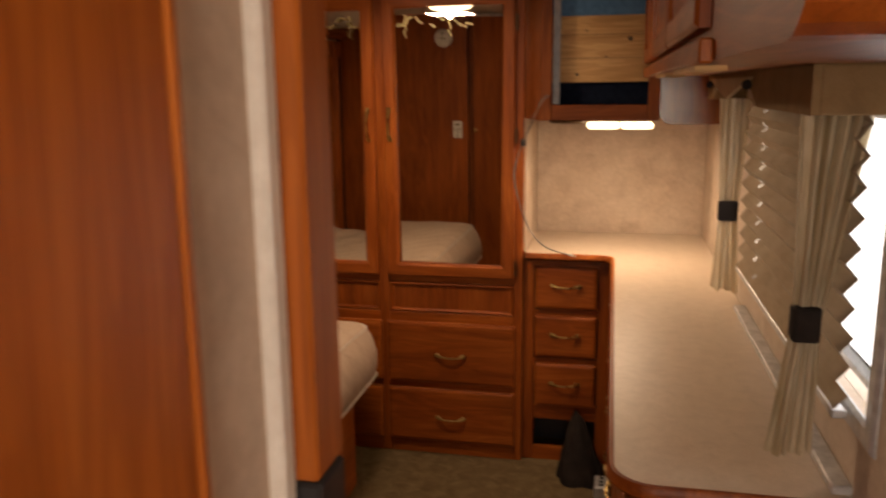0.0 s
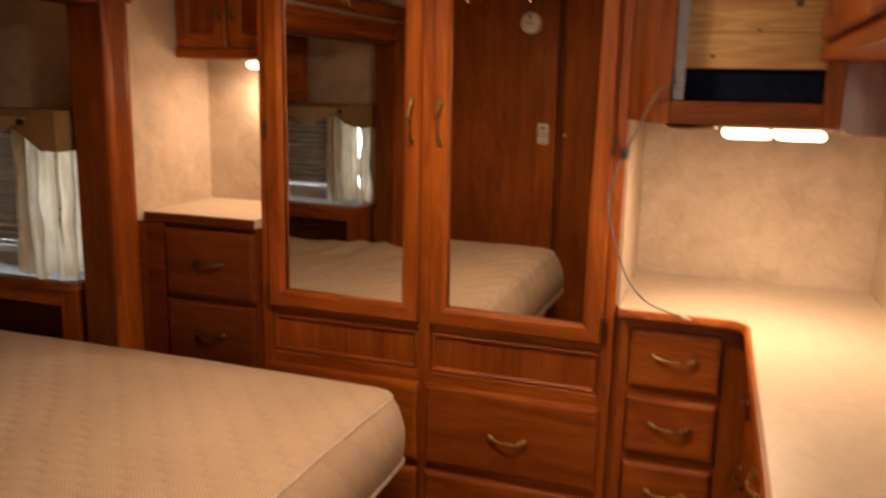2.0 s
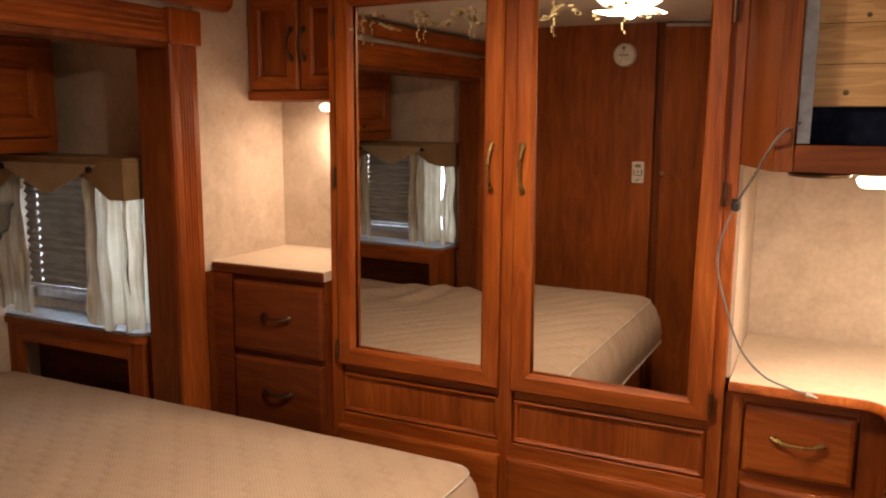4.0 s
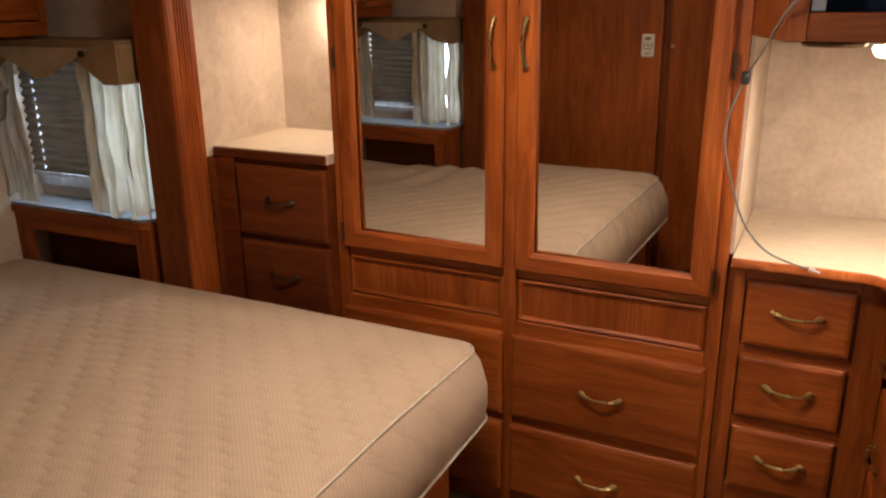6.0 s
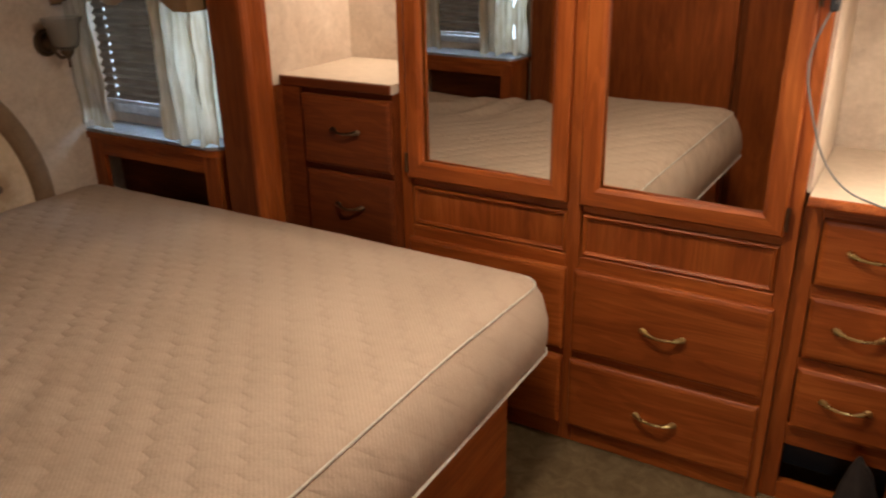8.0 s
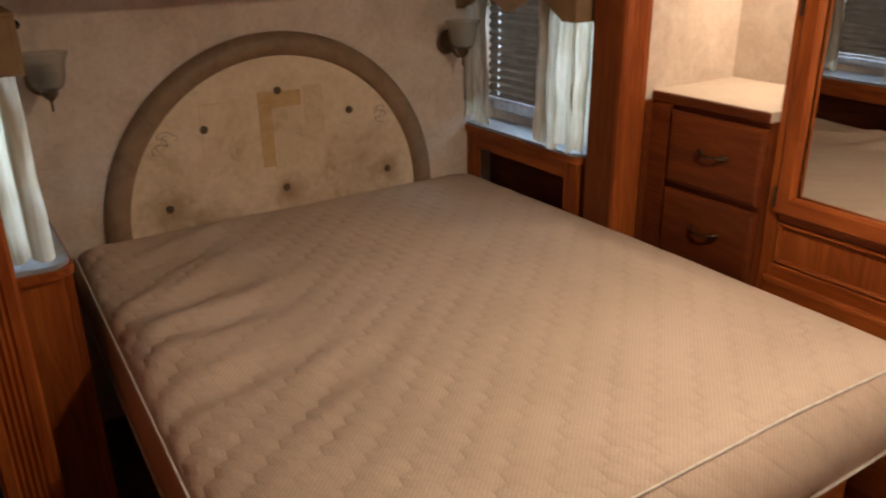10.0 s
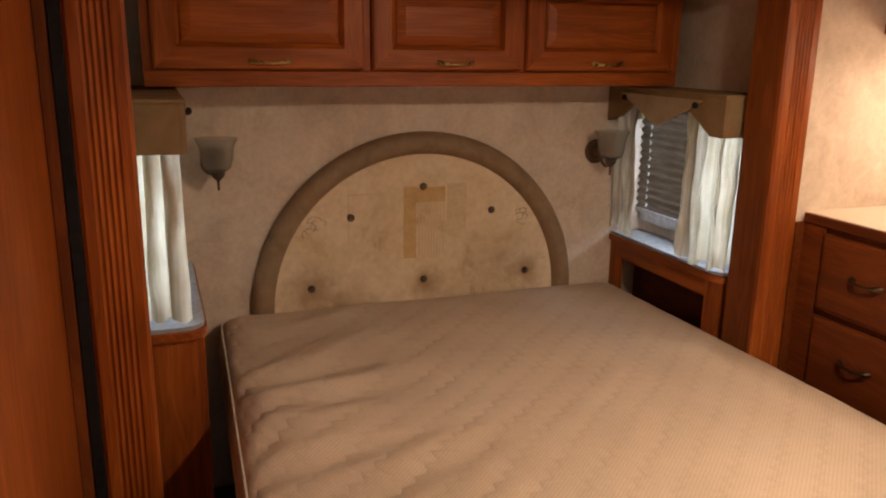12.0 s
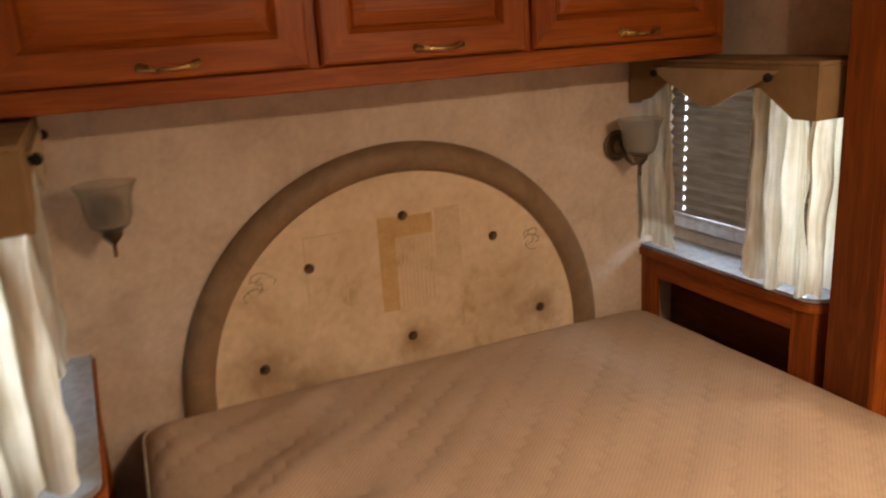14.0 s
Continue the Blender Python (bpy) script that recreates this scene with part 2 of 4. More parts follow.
def make_quilt():
    """Tan ticking with zigzag stitched rows running slantwise."""
    m, nt, b = nodes_of("quilted_ticking")
    p = place_node(nt, (1, 1, 1), (0, 0, radians(-42)))
    sep = nt.nodes.new("ShaderNodeSeparateXYZ")
    nt.links.new(p, sep.inputs[0])

    def op(kind, a, c=None):
        n = nt.nodes.new("ShaderNodeMath")
        n.operation = kind
        for s, v in zip(n.inputs, (a, c)):
            if v is None:
                continue
            if isinstance(v, (int, float)):
                s.default_value = v
            else:
                nt.links.new(v, s)
        return n.outputs[0]
    zig = op("PINGPONG", op("ADD", sep.outputs[1], op("MULTIPLY", sep.outputs[2], 0.8)), 0.026)
    along = op("ADD", op("ADD", sep.outputs[0], op("MULTIPLY", zig, 0.75)), op("MULTIPLY", sep.outputs[2], 0.8))
    row = op("PINGPONG", along, 0.043)
    stitch = ramp(nt, op("DIVIDE", row, 0.043), [(0.0, (0, 0, 0)), (0.16, (0.30,) * 3), (0.5, (0.74,) * 3), (1.0, (1, 1, 1))])
    weave = noise_node(nt, place_node(nt, (1, 1, 1), (0, 0, radians(-42))), 320.0, 2.0)
    thread = nt.nodes.new("ShaderNodeTexWave")
    thread.inputs["Scale"].default_value, thread.inputs["Distortion"].default_value = 38.0, 1.5
    nt.links.new(p, thread.inputs["Vector"])
    stain = noise_node(nt, place_node(nt, (1, 1, 1)), 2.2, 4.0)
    base = ramp(nt, stain, [(0.3, (0.46, 0.352, 0.268)), (0.7, (0.56, 0.438, 0.340))])
    base = mixed(nt, base, ramp(nt, weave, [(0.3, (0.86,) * 3), (0.7, (1.06,) * 3)]), 0.8, "MULTIPLY")
    base = mixed(nt, base, ramp(nt, thread.outputs["Fac"], [(0.2, (0.93, 0.92, 0.9)), (0.8, (1.03,) * 3)]), 0.8, "MULTIPLY")
    base = mixed(nt, base, ramp(nt, op("DIVIDE", row, 0.043), [(0.0, (0.90, 0.885, 0.87)), (0.35, (1, 1, 1))]), 0.5, "MULTIPLY")
    nt.links.new(base, b.inputs["Base Color"])
    b.inputs["Roughness"].default_value = 0.8
    b.inputs["Specular IOR Level"].default_value = 0.2
    fade = noise_node(nt, place_node(nt, (1, 1, 1)), 6.0, 2.0)
    stitch = mixed(nt, stitch, (0.8, 0.8, 0.8), ramp(nt, fade, [(0.40, (0.0,) * 3), (0.70, (0.80,) * 3)]))
    geo = nt.nodes.new("ShaderNodeNewGeometry")
    face = nt.nodes.new("ShaderNodeSeparateXYZ")
    nt.links.new(geo.outputs["True Normal"], face.inputs[0])
    flank = ramp(nt, op("ABSOLUTE", face.outputs[2]), [(0.3, (0.78,) * 3), (0.9, (0.0,) * 3)])
    stitch = mixed(nt, stitch, (0.6, 0.6, 0.6), flank)
    pucker = noise_node(nt, place_node(nt, (1.0, 1.6, 1.0), (0, 0, radians(-42))), 13.0, 3.0)
    hgt = mixed(nt, mixed(nt, stitch, pucker, 0.42), weave, 0.05)
    bump(nt, b, hgt, 0.66, 0.014)
    return m


quilt = make_quilt()


def make_board():
    """Cream board with brown water stains."""
    m, nt, b = nodes_of("stained_cream_board")
    p = place_node(nt, (1, 1, 1))
    st = noise_node(nt, p, 5.0, 6.0, 0.65, 0.8)
    fine = noise_node(nt, p, 40.0, 4.0)
    base = ramp(nt, st, [(0.28, (0.44, 0.31, 0.17)), (0.40, (0.60, 0.47, 0.31)), (0.60, (0.68, 0.55, 0.39))])
    base = mixed(nt, base, ramp(nt, fine, [(0.3, (0.86, 0.84, 0.78)), (0.6, (1.03,) * 3)]), 0.7, "MULTIPLY")
    # rust bled into the board round the lower bolts and in two smears
    wobble = noise_node(nt, p, 11.0, 5.0, 0.7)
    where = nt.nodes.new("ShaderNodeTexCoord")
    for y, z, r, k in ((0.425, 0.215, 0.085, 0.75), (-0.405, 0.205, 0.115, 0.8), (0.007, 0.205, 0.075, 0.8), (0.30, 0.26, 0.17, 0.5), (-0.30, 0.13, 0.15, 0.55), (0.12, 0.12, 0.14, 0.4)):
        far = nt.nodes.new("ShaderNodeVectorMath")
        far.operation = "DISTANCE"
        nt.links.new(where.outputs["Object"], far.inputs[0])
        far.inputs[1].default_value = (-0.006, y, z)
        sm = nt.nodes.new("ShaderNodeMath")
        sm.operation = "MULTIPLY_ADD"
        nt.links.new(wobble, sm.inputs[0])
        sm.inputs[1].default_value = r * 1.7
        nt.links.new(far.outputs["Value"], sm.inputs[2])
        halo = ramp(nt, sm.outputs[0], [(r * 0.7, (k,) * 3), (r * 2.0, (0, 0, 0))])
        base = mixed(nt, base, (0.21, 0.105, 0.03), halo)
    nt.links.new(base, b.inputs["Base Color"])
    b.inputs["Roughness"].default_value = 0.7
    bump(nt, b, fine, 0.1, 0.001)
    return m


cream_board = make_board()

# ---- building helpers ----


def thing(name, base, label, category, group="", kind=""):
    ob = new(name)
    ob.location = base
    ob.empty_display_size = 0.1
    bpy.context.view_layer.update()
    return tagged(ob, label, category, group, kind)


def origin_of(ob):
    o = Vector()
    while ob:
        o += ob.location
        ob = ob.parent
    return o


def part(name, bm, material, parent=None, label="", smooth=False, across=None):
    """One mesh, built in room coordinates, as an object under its thing."""
    bmesh.ops.recalc_face_normals(bm, faces=bm.faces)
    me = bpy.data.meshes.new(name)
    if parent:
        bm.transform(Matrix.Translation(-origin_of(parent)))
    bm.to_mesh(me)
    bm.free()
    if smooth:
        me.polygons.foreach_set("use_smooth", [True] * len(me.polygons))
        me.set_sharp_from_angle(angle=radians(38))
    me.materials.append(material)
    if across:
        me.materials.append(across)
    ob = new(name, me)
    if parent:
        ob.parent = parent
    return tagged(ob, label)


def single(name, bm, material, label, category, kind="", group="", smooth=False):
    return tagged(part(name, bm, material, None, "", smooth), label, category, group, kind)


FRONT = Matrix.Identity(4)                      # face looks to -y: u along x
EAST = Matrix.Rotation(radians(90), 4, "Z")     # face looks to +x: u along y, depth towards -x
WEST = Matrix.Rotation(radians(-90), 4, "Z")    # face looks to -x: u along -y, depth towards +x


def box(bm, a, b, bevel=0.0, m=None, segments=1):
    c = [(p + q) / 2 for p, q in zip(a, b)]
    s = [abs(q - p) for p, q in zip(a, b)]
    made = bmesh.ops.create_cube(bm, size=1, matrix=Matrix.LocRotScale(c, None, s))
    vs = made["verts"]
    if bevel:
        es = list({e for v in vs for e in v.link_edges})
        made = bmesh.ops.bevel(bm, geom=es, offset=bevel, segments=segments, affect="EDGES", profile=0.5)
        vs = made["verts"]
    if m is not None:
        bmesh.ops.transform(bm, matrix=m, verts=list({v for v in vs}))
    return bm


def boxes(*items, bevel=0.0, m=None):
    bm = bmesh.new()
    for a, b in items:
        box(bm, a, b, bevel, m)
    return bm


def slab(bm, u0, u1, v0, v1, d0, thick=0.02, inset=0.012, step=0.007, m=FRONT):
    """A drawer front: full-size back, chamfered towards the face at depth d0."""
    loops = [(0, d0 + thick), (0, d0 + step), (inset * 0.25, d0 + step * 0.45), (inset, d0)]
    rings = [[bm.verts.new(m @ Vector(p)) for p in ((u0 + i, d, v0 + i), (u1 - i, d, v0 + i), (u1 - i, d, v1 - i), (u0 + i, d, v1 - i))] for i, d in loops]
    for r, s in zip(rings, rings[1:]):
        for k in range(4):
            bm.faces.new((r[k], r[(k + 1) % 4], s[(k + 1) % 4], s[k]))
    bm.faces.new(rings[-1])
    bm.faces.new(rings[0][::-1])
    return bm


def frame_ring(bm, u0, u1, v0, v1, w, d0, thick=0.02, bead=0.008, m=FRONT):
    """A mitred door frame with a rounded outer edge and a sloped inner bead; rails take the second material."""
    prof = [(0, d0 + thick), (0, d0 + 0.006), (0.006, d0), (w - bead, d0), (w, d0 + bead), (w, d0 + thick)]
    rings = [[bm.verts.new(m @ Vector(p)) for p in ((u0 + i, d, v0 + i), (u1 - i, d, v0 + i), (u1 - i, d, v1 - i), (u0 + i, d, v1 - i))] for i, d in prof]
    for r, s in zip(rings, rings[1:] + rings[:1]):
        for k in range(4):
            bm.faces.new((r[k], r[(k + 1) % 4], s[(k + 1) % 4], s[k])).material_index = 1 - k % 2
    return bm


def sweep(bm, pts, radii, n=8, flat=1.0, caps=True):
    """A tube along points, of varying radius."""
    pts = [Vector(p) for p in pts]
    if isinstance(radii, float):
        radii = [radii] * len(pts)
    rings, side = [], None
    for k, p in enumerate(pts):
        t = (pts[min(k + 1, len(pts) - 1)] - pts[max(k - 1, 0)]).normalized()
        if side is None:
            side = t.orthogonal().normalized()
        side = (side - t * side.dot(t)).normalized()
        up = t.cross(side)
        rings.append([bm.verts.new(p + radii[k] * (math.cos(a) * side + flat * math.sin(a) * up)) for a in (2 * math.pi * j / n for j in range(n))])
    for r, s in zip(rings, rings[1:]):
        for j in range(n):
            bm.faces.new((r[j], r[(j + 1) % n], s[(j + 1) % n], s[j]))
    if caps:
        bm.faces.new(rings[0][::-1])
        bm.faces.new(rings[-1])
    return bm


def lathe(bm, prof, centre, n=20, m=None):
    """A turned body: (radius, height) pairs about the z axis."""
    m = m or Matrix.Identity(4)
    t = Matrix.Translation(centre) @ m
    rings = [[bm.verts.new(t @ Vector((r * math.cos(a), r * math.sin(a), h))) for a in (2 * math.pi * j / n for j in range(n))] for r, h in prof]
    for r, s in zip(rings, rings[1:]):
        for j in range(n):
            bm.faces.new((r[j], r[(j + 1) % n], s[(j + 1) % n], s[j]))
    if prof[0][0] > 1e-4:
        bm.faces.new(rings[0][::-1])
    if prof[-1][0] > 1e-4:
        bm.faces.new(rings[-1])
    return bm


def extrude_outline(bm, pts, z0, z1):
    lo = [bm.verts.new((x, y, z0)) for x, y in pts]
    hi = [bm.verts.new((x, y, z1)) for x, y in pts]
    n = len(pts)
    for k in range(n):
        bm.faces.new((lo[k], lo[(k + 1) % n], hi[(k + 1) % n], hi[k]))
    bm.faces.new(lo[::-1])
    bm.faces.new(hi)
    return bm


def arc(cx, cy, r, a0, a1, n=6):
    return [(cx + r * math.cos(radians(a0 + (a1 - a0) * k / n)), cy + r * math.sin(radians(a0 + (a1 - a0) * k / n))) for k in range(n + 1)]


def pull(parent, u, v, d0, m=FRONT, upright=False, length=0.10, material=None, label=""):
    """A bowed brass pull with leaf-shaped feet."""
    bm = bmesh.new()
    pts, rad = [], []
    for k in range(15):
        s = k / 14 * 2 - 1
        lift = 0.004 + 0.020 * (1 - s * s) ** 0.8
        sag = -0.006 * (1 - s * s)
        a, c = s * length / 2, sag
        pts.append(m @ Vector((u + (c * 0.5 if upright else a), d0 - lift, v + (a if upright else c))))
        rad.append(0.0040 + 0.0050 * max(0.0, abs(s) - 0.45) / 0.55)
    sweep(bm, pts, rad, 8)
    for s in (-1, 1):
        a = s * length * 0.46
        q = m @ Vector((u + (0 if upright else a), d0 - 0.003, v + (a if upright else 0)))
        bmesh.ops.create_uvsphere(bm, u_segments=8, v_segments=5, radius=0.0095, matrix=Matrix.Translation(q) @ m @ Matrix.Diagonal((0.75 if upright else 1.25, 0.5, 1.25 if upright else 0.75, 1)))
    return part("handle", bm, material or brass, parent, label, True)


# ---- the room's shell ----
def wall(name, label, material, *items):
    return single(name, boxes(*items), material, label, "wall", "structure")

CEIL, SLIDE_CEIL = 1.95, 1.79
single("floor", boxes(((-2.4, -1.0, -0.06), (1.0, 3.7, 0.0))), carpet, "brown cut-pile carpet over the whole floor", "floor", "structure")
single("ceiling", boxes(((-1.45, -1.0, CEIL), (1.0, 3.7, CEIL + 0.05)), ((-2.4, 1.0, SLIDE_CEIL), (-1.452, 3.1, SLIDE_CEIL + 0.05))), ceiling_board, "off-white padded ceiling, lower over the bed", "ceiling", "structure")
wall("wall_head", "mottled cream wallpapered wall behind the bed", wallpaper, ((-2.33, 1.02, 0), (-2.27, 3.08, SLIDE_CEIL)))


def pierced(name, label, y0, y1, x0, x1, wx0, wx1, wz0, wz1, top):
    wall(name, label, wallpaper, ((x0, y0, 0), (x1, y1, wz0)), ((x0, y0, wz1), (x1, y1, top)), ((x0, y0, wz0), (wx0, y1, wz1)), ((wx1, y0, wz0), (x1, y1, wz1)))


pierced("wall_slide_rear", "mottled wallpapered end wall with a small window", 3.02, 3.08, -2.27, -1.46, -2.25, -1.64, 0.90, 1.37, SLIDE_CEIL)
pierced("wall_slide_front", "mottled wallpapered end wall with a small window", 1.02, 1.08, -2.27, -1.46, -2.25, -1.64, 0.90, 1.37, SLIDE_CEIL)
wall("wall_above_slide", "wallpapered strip above the bed recess", wallpaper, ((-1.50, 0.98, 1.80), (-1.45, 3.0, CEIL)))
wall("wall_left_rear", "cream wallpapered side wall of the corner niche", wallpaper, ((-1.50, 2.99, 0), (-1.44, 3.6, CEIL)))
wall("wall_back_left", "cream wallpapered back of the corner niche", wallpaper, ((-1.44, 3.43, 0), (-0.95, 3.58, CEIL)))
wall("wall_back", "cream mottled back wall over the counter", wallpaper, ((-0.95, 3.58, 0), (0.96, 3.64, CEIL)))
wall("wall_right", "cream wallpapered side wall with a long window", wallpaper, ((0.90, -0.9, 0), (0.96, 3.58, 1.03)), ((0.90, -0.9, 1.53), (0.96, 3.58, CEIL)), ((0.90, -0.9, 1.03), (0.96, 1.165, 1.53)), ((0.90, 2.35, 1.03), (0.96, 3.58, 1.53)))
wall("wall_hall_left", "mottled wallpapered passage wall", wallpaper, ((0.22, -0.9, 0), (0.272, 0.437, CEIL)))
# unseen end wall, added to close the passage round the fill light
wall("wall_hall_end", "unseen wallpapered passage end wall, added with an opening for the fill light", wallpaper, ((0.22, -0.96, 0), (0.96, -0.9, 1.0)), ((0.22, -0.96, 1.8), (0.96, -0.9, CEIL)), ((0.22, -0.96, 1.0), (0.35, -0.9, 1.8)), ((0.85, -0.96, 1.0), (0.96, -0.9, 1.8)))
wall("wall_closet_outer", "plain wallpapered outer wall of the closet", wallpaper, ((-1.56, -0.96, 0), (-1.50, 0.9295, CEIL)), ((-1.4995, -0.96, 0), (0.2195, -0.90, CEIL)))
wall("wall_entry", "dark wood-veneered wall beside the doorway", panel_z, ((-0.56, 0.4495, 0), (0.272, 0.53, CEIL)))
wall("wall_closet", "wood-veneered closet wall with a smoke alarm", closet_veneer, ((-1.45, 0.93, 0), (-0.562, 0.98, CEIL)))
wall("wall_closet_return", "wood-veneered return of the closet wall", panel_z, ((-0.61, 0.53, 0), (-0.500, 0.929, CEIL)))
wall("wall_closet_stub", "wood-veneered stub beside the bed recess", panel_z, ((-1.56, 0.93, 0), (-1.4505, 1.019, CEIL)))
single("corner_trim", boxes(((0.266, 0.425, 0), (0.283, 0.449, CEIL)), bevel=0.004), white_paint, "white plastic corner bead in the passage", "trim", "structure")

hall_panel = thing("hall_cabinet", (0.28, -0.3, 0), "brown wood-veneered cabinet side lining the passage", "cabinet")
part("side_panel", boxes(((0.273, -0.89, 0.0), (0.292, 0.300, CEIL - 0.01)), bevel=0.002), hall_veneer, hall_panel)
part("edge_strip", boxes(((0.273, 0.3005, 0.0), (0.294, 0.308, CEIL - 0.01)), bevel=0.001), hall_veneer, hall_panel)

door = thing("door_1", (0.28, 0.52, 0), "dark wooden door standing open at the passage", "door", kind="structure")
part("door_panel", extrude_outline(bmesh.new(), [(-0.517, 0.978), (0.278, 0.558), (0.268, 0.536), (-0.517, 0.946)], 0.02, 1.925), closet_veneer, door)
part("catch", boxes(((-0.5165, 0.9785, 1.19), (-0.500, 0.984, 1.215)), bevel=0.001), brass, door, "small brass catch")
part("door_edge", boxes(((0.273, 0.450, 1.277), (0.299, 0.506, 1.935)), bevel=0.003), hall_veneer, door, "orange-brown wooden edge post")
part("door_edge", boxes(((0.273, 0.450, 0.02), (0.299, 0.506, 1.07)), bevel=0.003), hall_veneer, door)
latch = part("latch", boxes(((0.2735, 0.452, 1.072), (0.300, 0.5055, 1.275)), bevel=0.003), black_metal, door, "black metal latch case")
part("latch_tongue", boxes(((0.3005, 0.465, 1.22), (0.304, 0.498, 1.225)), ((0.3005, 0.465, 1.18), (0.304, 0.498, 1.185)), bevel=0.001), aluminium, latch)
part("track", extrude_outline(bmesh.new(), [(-0.517, 0.982), (0.270, 0.568), (0.270, 0.552), (-0.517, 0.966)], 1.926, 1.940), aluminium, door, "grey metal track")

# ---- slide-out opening: fluted surround ----


def fluted_post(name, y0, y1, z0, z1, mat, parent, flutes=5):
    """An upright with round grooves in its face, which looks to +x."""
    bm = bmesh.new()
    xf, xb = -1.43, -1.449
    pts = [(xb, y0), (xf - 0.006, y0), (xf, y0 + 0.008)]
    inner0, inner1 = y0 + 0.028, y1 - 0.028
    w = (inner1 - inner0) / flutes
    for k in range(flutes):
        c = inner0 + (k + 0.5) * w
        pts += [(xf - 0.0038 * math.sin(math.pi * j / 6), c - 0.42 * w + 0.84 * w * j / 6) for j in range(7)]
    pts += [(xf, y1 - 0.008), (xf - 0.006, y1), (xb, y1)]
    extrude_outline(bm, pts, z0, z1)
    return part(name, bm, mat, parent)


surround = thing("slide_out_surround", (-1.44, 2.0, 0), "fluted stained-oak surround framing the bed recess", "trim", kind="structure")
for y0, y1 in ((1.034, 1.155), (2.882, 2.998)):
    fluted_post("post", y0, y1, 0.0, 1.757, oak_z, surround)
    part("corner_block", boxes(((-1.449, y0 - 0.008, 1.758), (-1.418, y1 + 0.008, 1.862)), bevel=0.004), oak_z, surround)
part("seal", boxes(((-1.4495, 1.0065, 0.0), (-1.434, 1.0325, 1.90)), bevel=0.003), rubber, surround, "black rubber slide-out seal")
part("seal_strip", boxes(((-1.4495, 0.9815, 0.0), (-1.437, 1.0055, 1.90)), bevel=0.001), panel_z, surround)
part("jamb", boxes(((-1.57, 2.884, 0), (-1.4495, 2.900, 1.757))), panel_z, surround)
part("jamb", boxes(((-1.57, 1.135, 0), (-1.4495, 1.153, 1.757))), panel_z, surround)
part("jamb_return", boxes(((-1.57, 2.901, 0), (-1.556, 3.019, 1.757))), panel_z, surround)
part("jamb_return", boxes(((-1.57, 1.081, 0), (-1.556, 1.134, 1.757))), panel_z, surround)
lint = [(-1.449, 1.762), (-1.436, 1.762), (-1.43, 1.768)]
for k in range(3):
    c = 1.792 + k * 0.018
    lint += [(-1.43 - 0.005 * math.sin(math.pi * j / 5), c - 0.007 + 0.014 * j / 5) for j in range(6)]
lint += [(-1.43, 1.850), (-1.436, 1.856), (-1.449, 1.856)]
bm = bmesh.new()
r0 = [bm.verts.new((x, 1.164, z)) for x, z in lint]
r1 = [bm.verts.new((x, 2.873, z)) for x, z in lint]
for k in range(len(lint)):
    bm.faces.new((r0[k], r0[(k + 1) % len(lint)], r1[(k + 1) % len(lint)], r1[k]))
bm.faces.new(r0)
bm.faces.new(r1[::-1])
part("lintel", bm, oak_y, surround)
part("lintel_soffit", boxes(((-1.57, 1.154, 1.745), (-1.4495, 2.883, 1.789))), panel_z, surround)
bm = bmesh.new()
sweep(bm, [(-1.405, 1.0, 1.905), (-1.405, 3.10, 1.905)], 0.035, 12)
part("crown_rail", bm, oak_y, surround, "", True)

# ---- wardrobe ----
ward = thing("wardrobe", (-0.42, 3.3, 0), "stained-oak built-in wardrobe with mirrored doors and drawers", "wardrobe")
part("carcass", boxes(((-1.0, 3.0905, 0.0), (-0.985, 3.578, CEIL - 0.004)), ((0.145, 3.0905, 0.0), (0.16, 3.578, CEIL - 0.004)), ((-0.985, 3.12, 0.03), (0.145, 3.14, CEIL - 0.004))), panel_z, ward)
ff = ((-1.0, -0.965), (-0.443, -0.402), (0.125, 0.16))
for u0, u1 in ff:
    part("face_stile", boxes(((u0, 3.07, 0.0), (u1, 3.09, CEIL - 0.004)), bevel=0.0015), oak_z, ward)
bays = ((-0.965, -0.443), (-0.402, 0.125))
for u0, u1 in bays:
    for z0, z1 in ((0.0, 0.07), (0.298, 0.334), (0.592, 0.632), (0.762, 0.80), (1.90, CEIL - 0.004)):
        part("face_rail", boxes(((u0 + 0.0005, 3.0840 if z0 == 0.762 else 3.0715, z0), (u1 - 0.0005, 3.09, z1)), bevel=0.0015), oak_x, ward)
    bm = bmesh.new()
    frame_ring(bm, u0 + 0.002, u1 - 0.002, 0.633, 0.7615, 0.014, 3.074, 0.016, 0.006)
    part("panel_frame", bm, oak_z, ward, across=oak_x)
    part("recessed_panel", boxes(((u0 + 0.016, 3.086, 0.646), (u1 - 0.016, 3.0905, 0.749))), oak_z, ward)
    for z0, z1 in ((0.066, 0.301), (0.330, 0.594)):
        bm = bmesh.new()
        slab(bm, u0 - 0.008, u1 + 0.008, z0, z1, 3.05)
        d = part("drawer", bm, oak_x, ward)
        pull(d, (u0 + u1) / 2, z0 + (z1 - z0) * 0.48, 3.05, length=0.118)
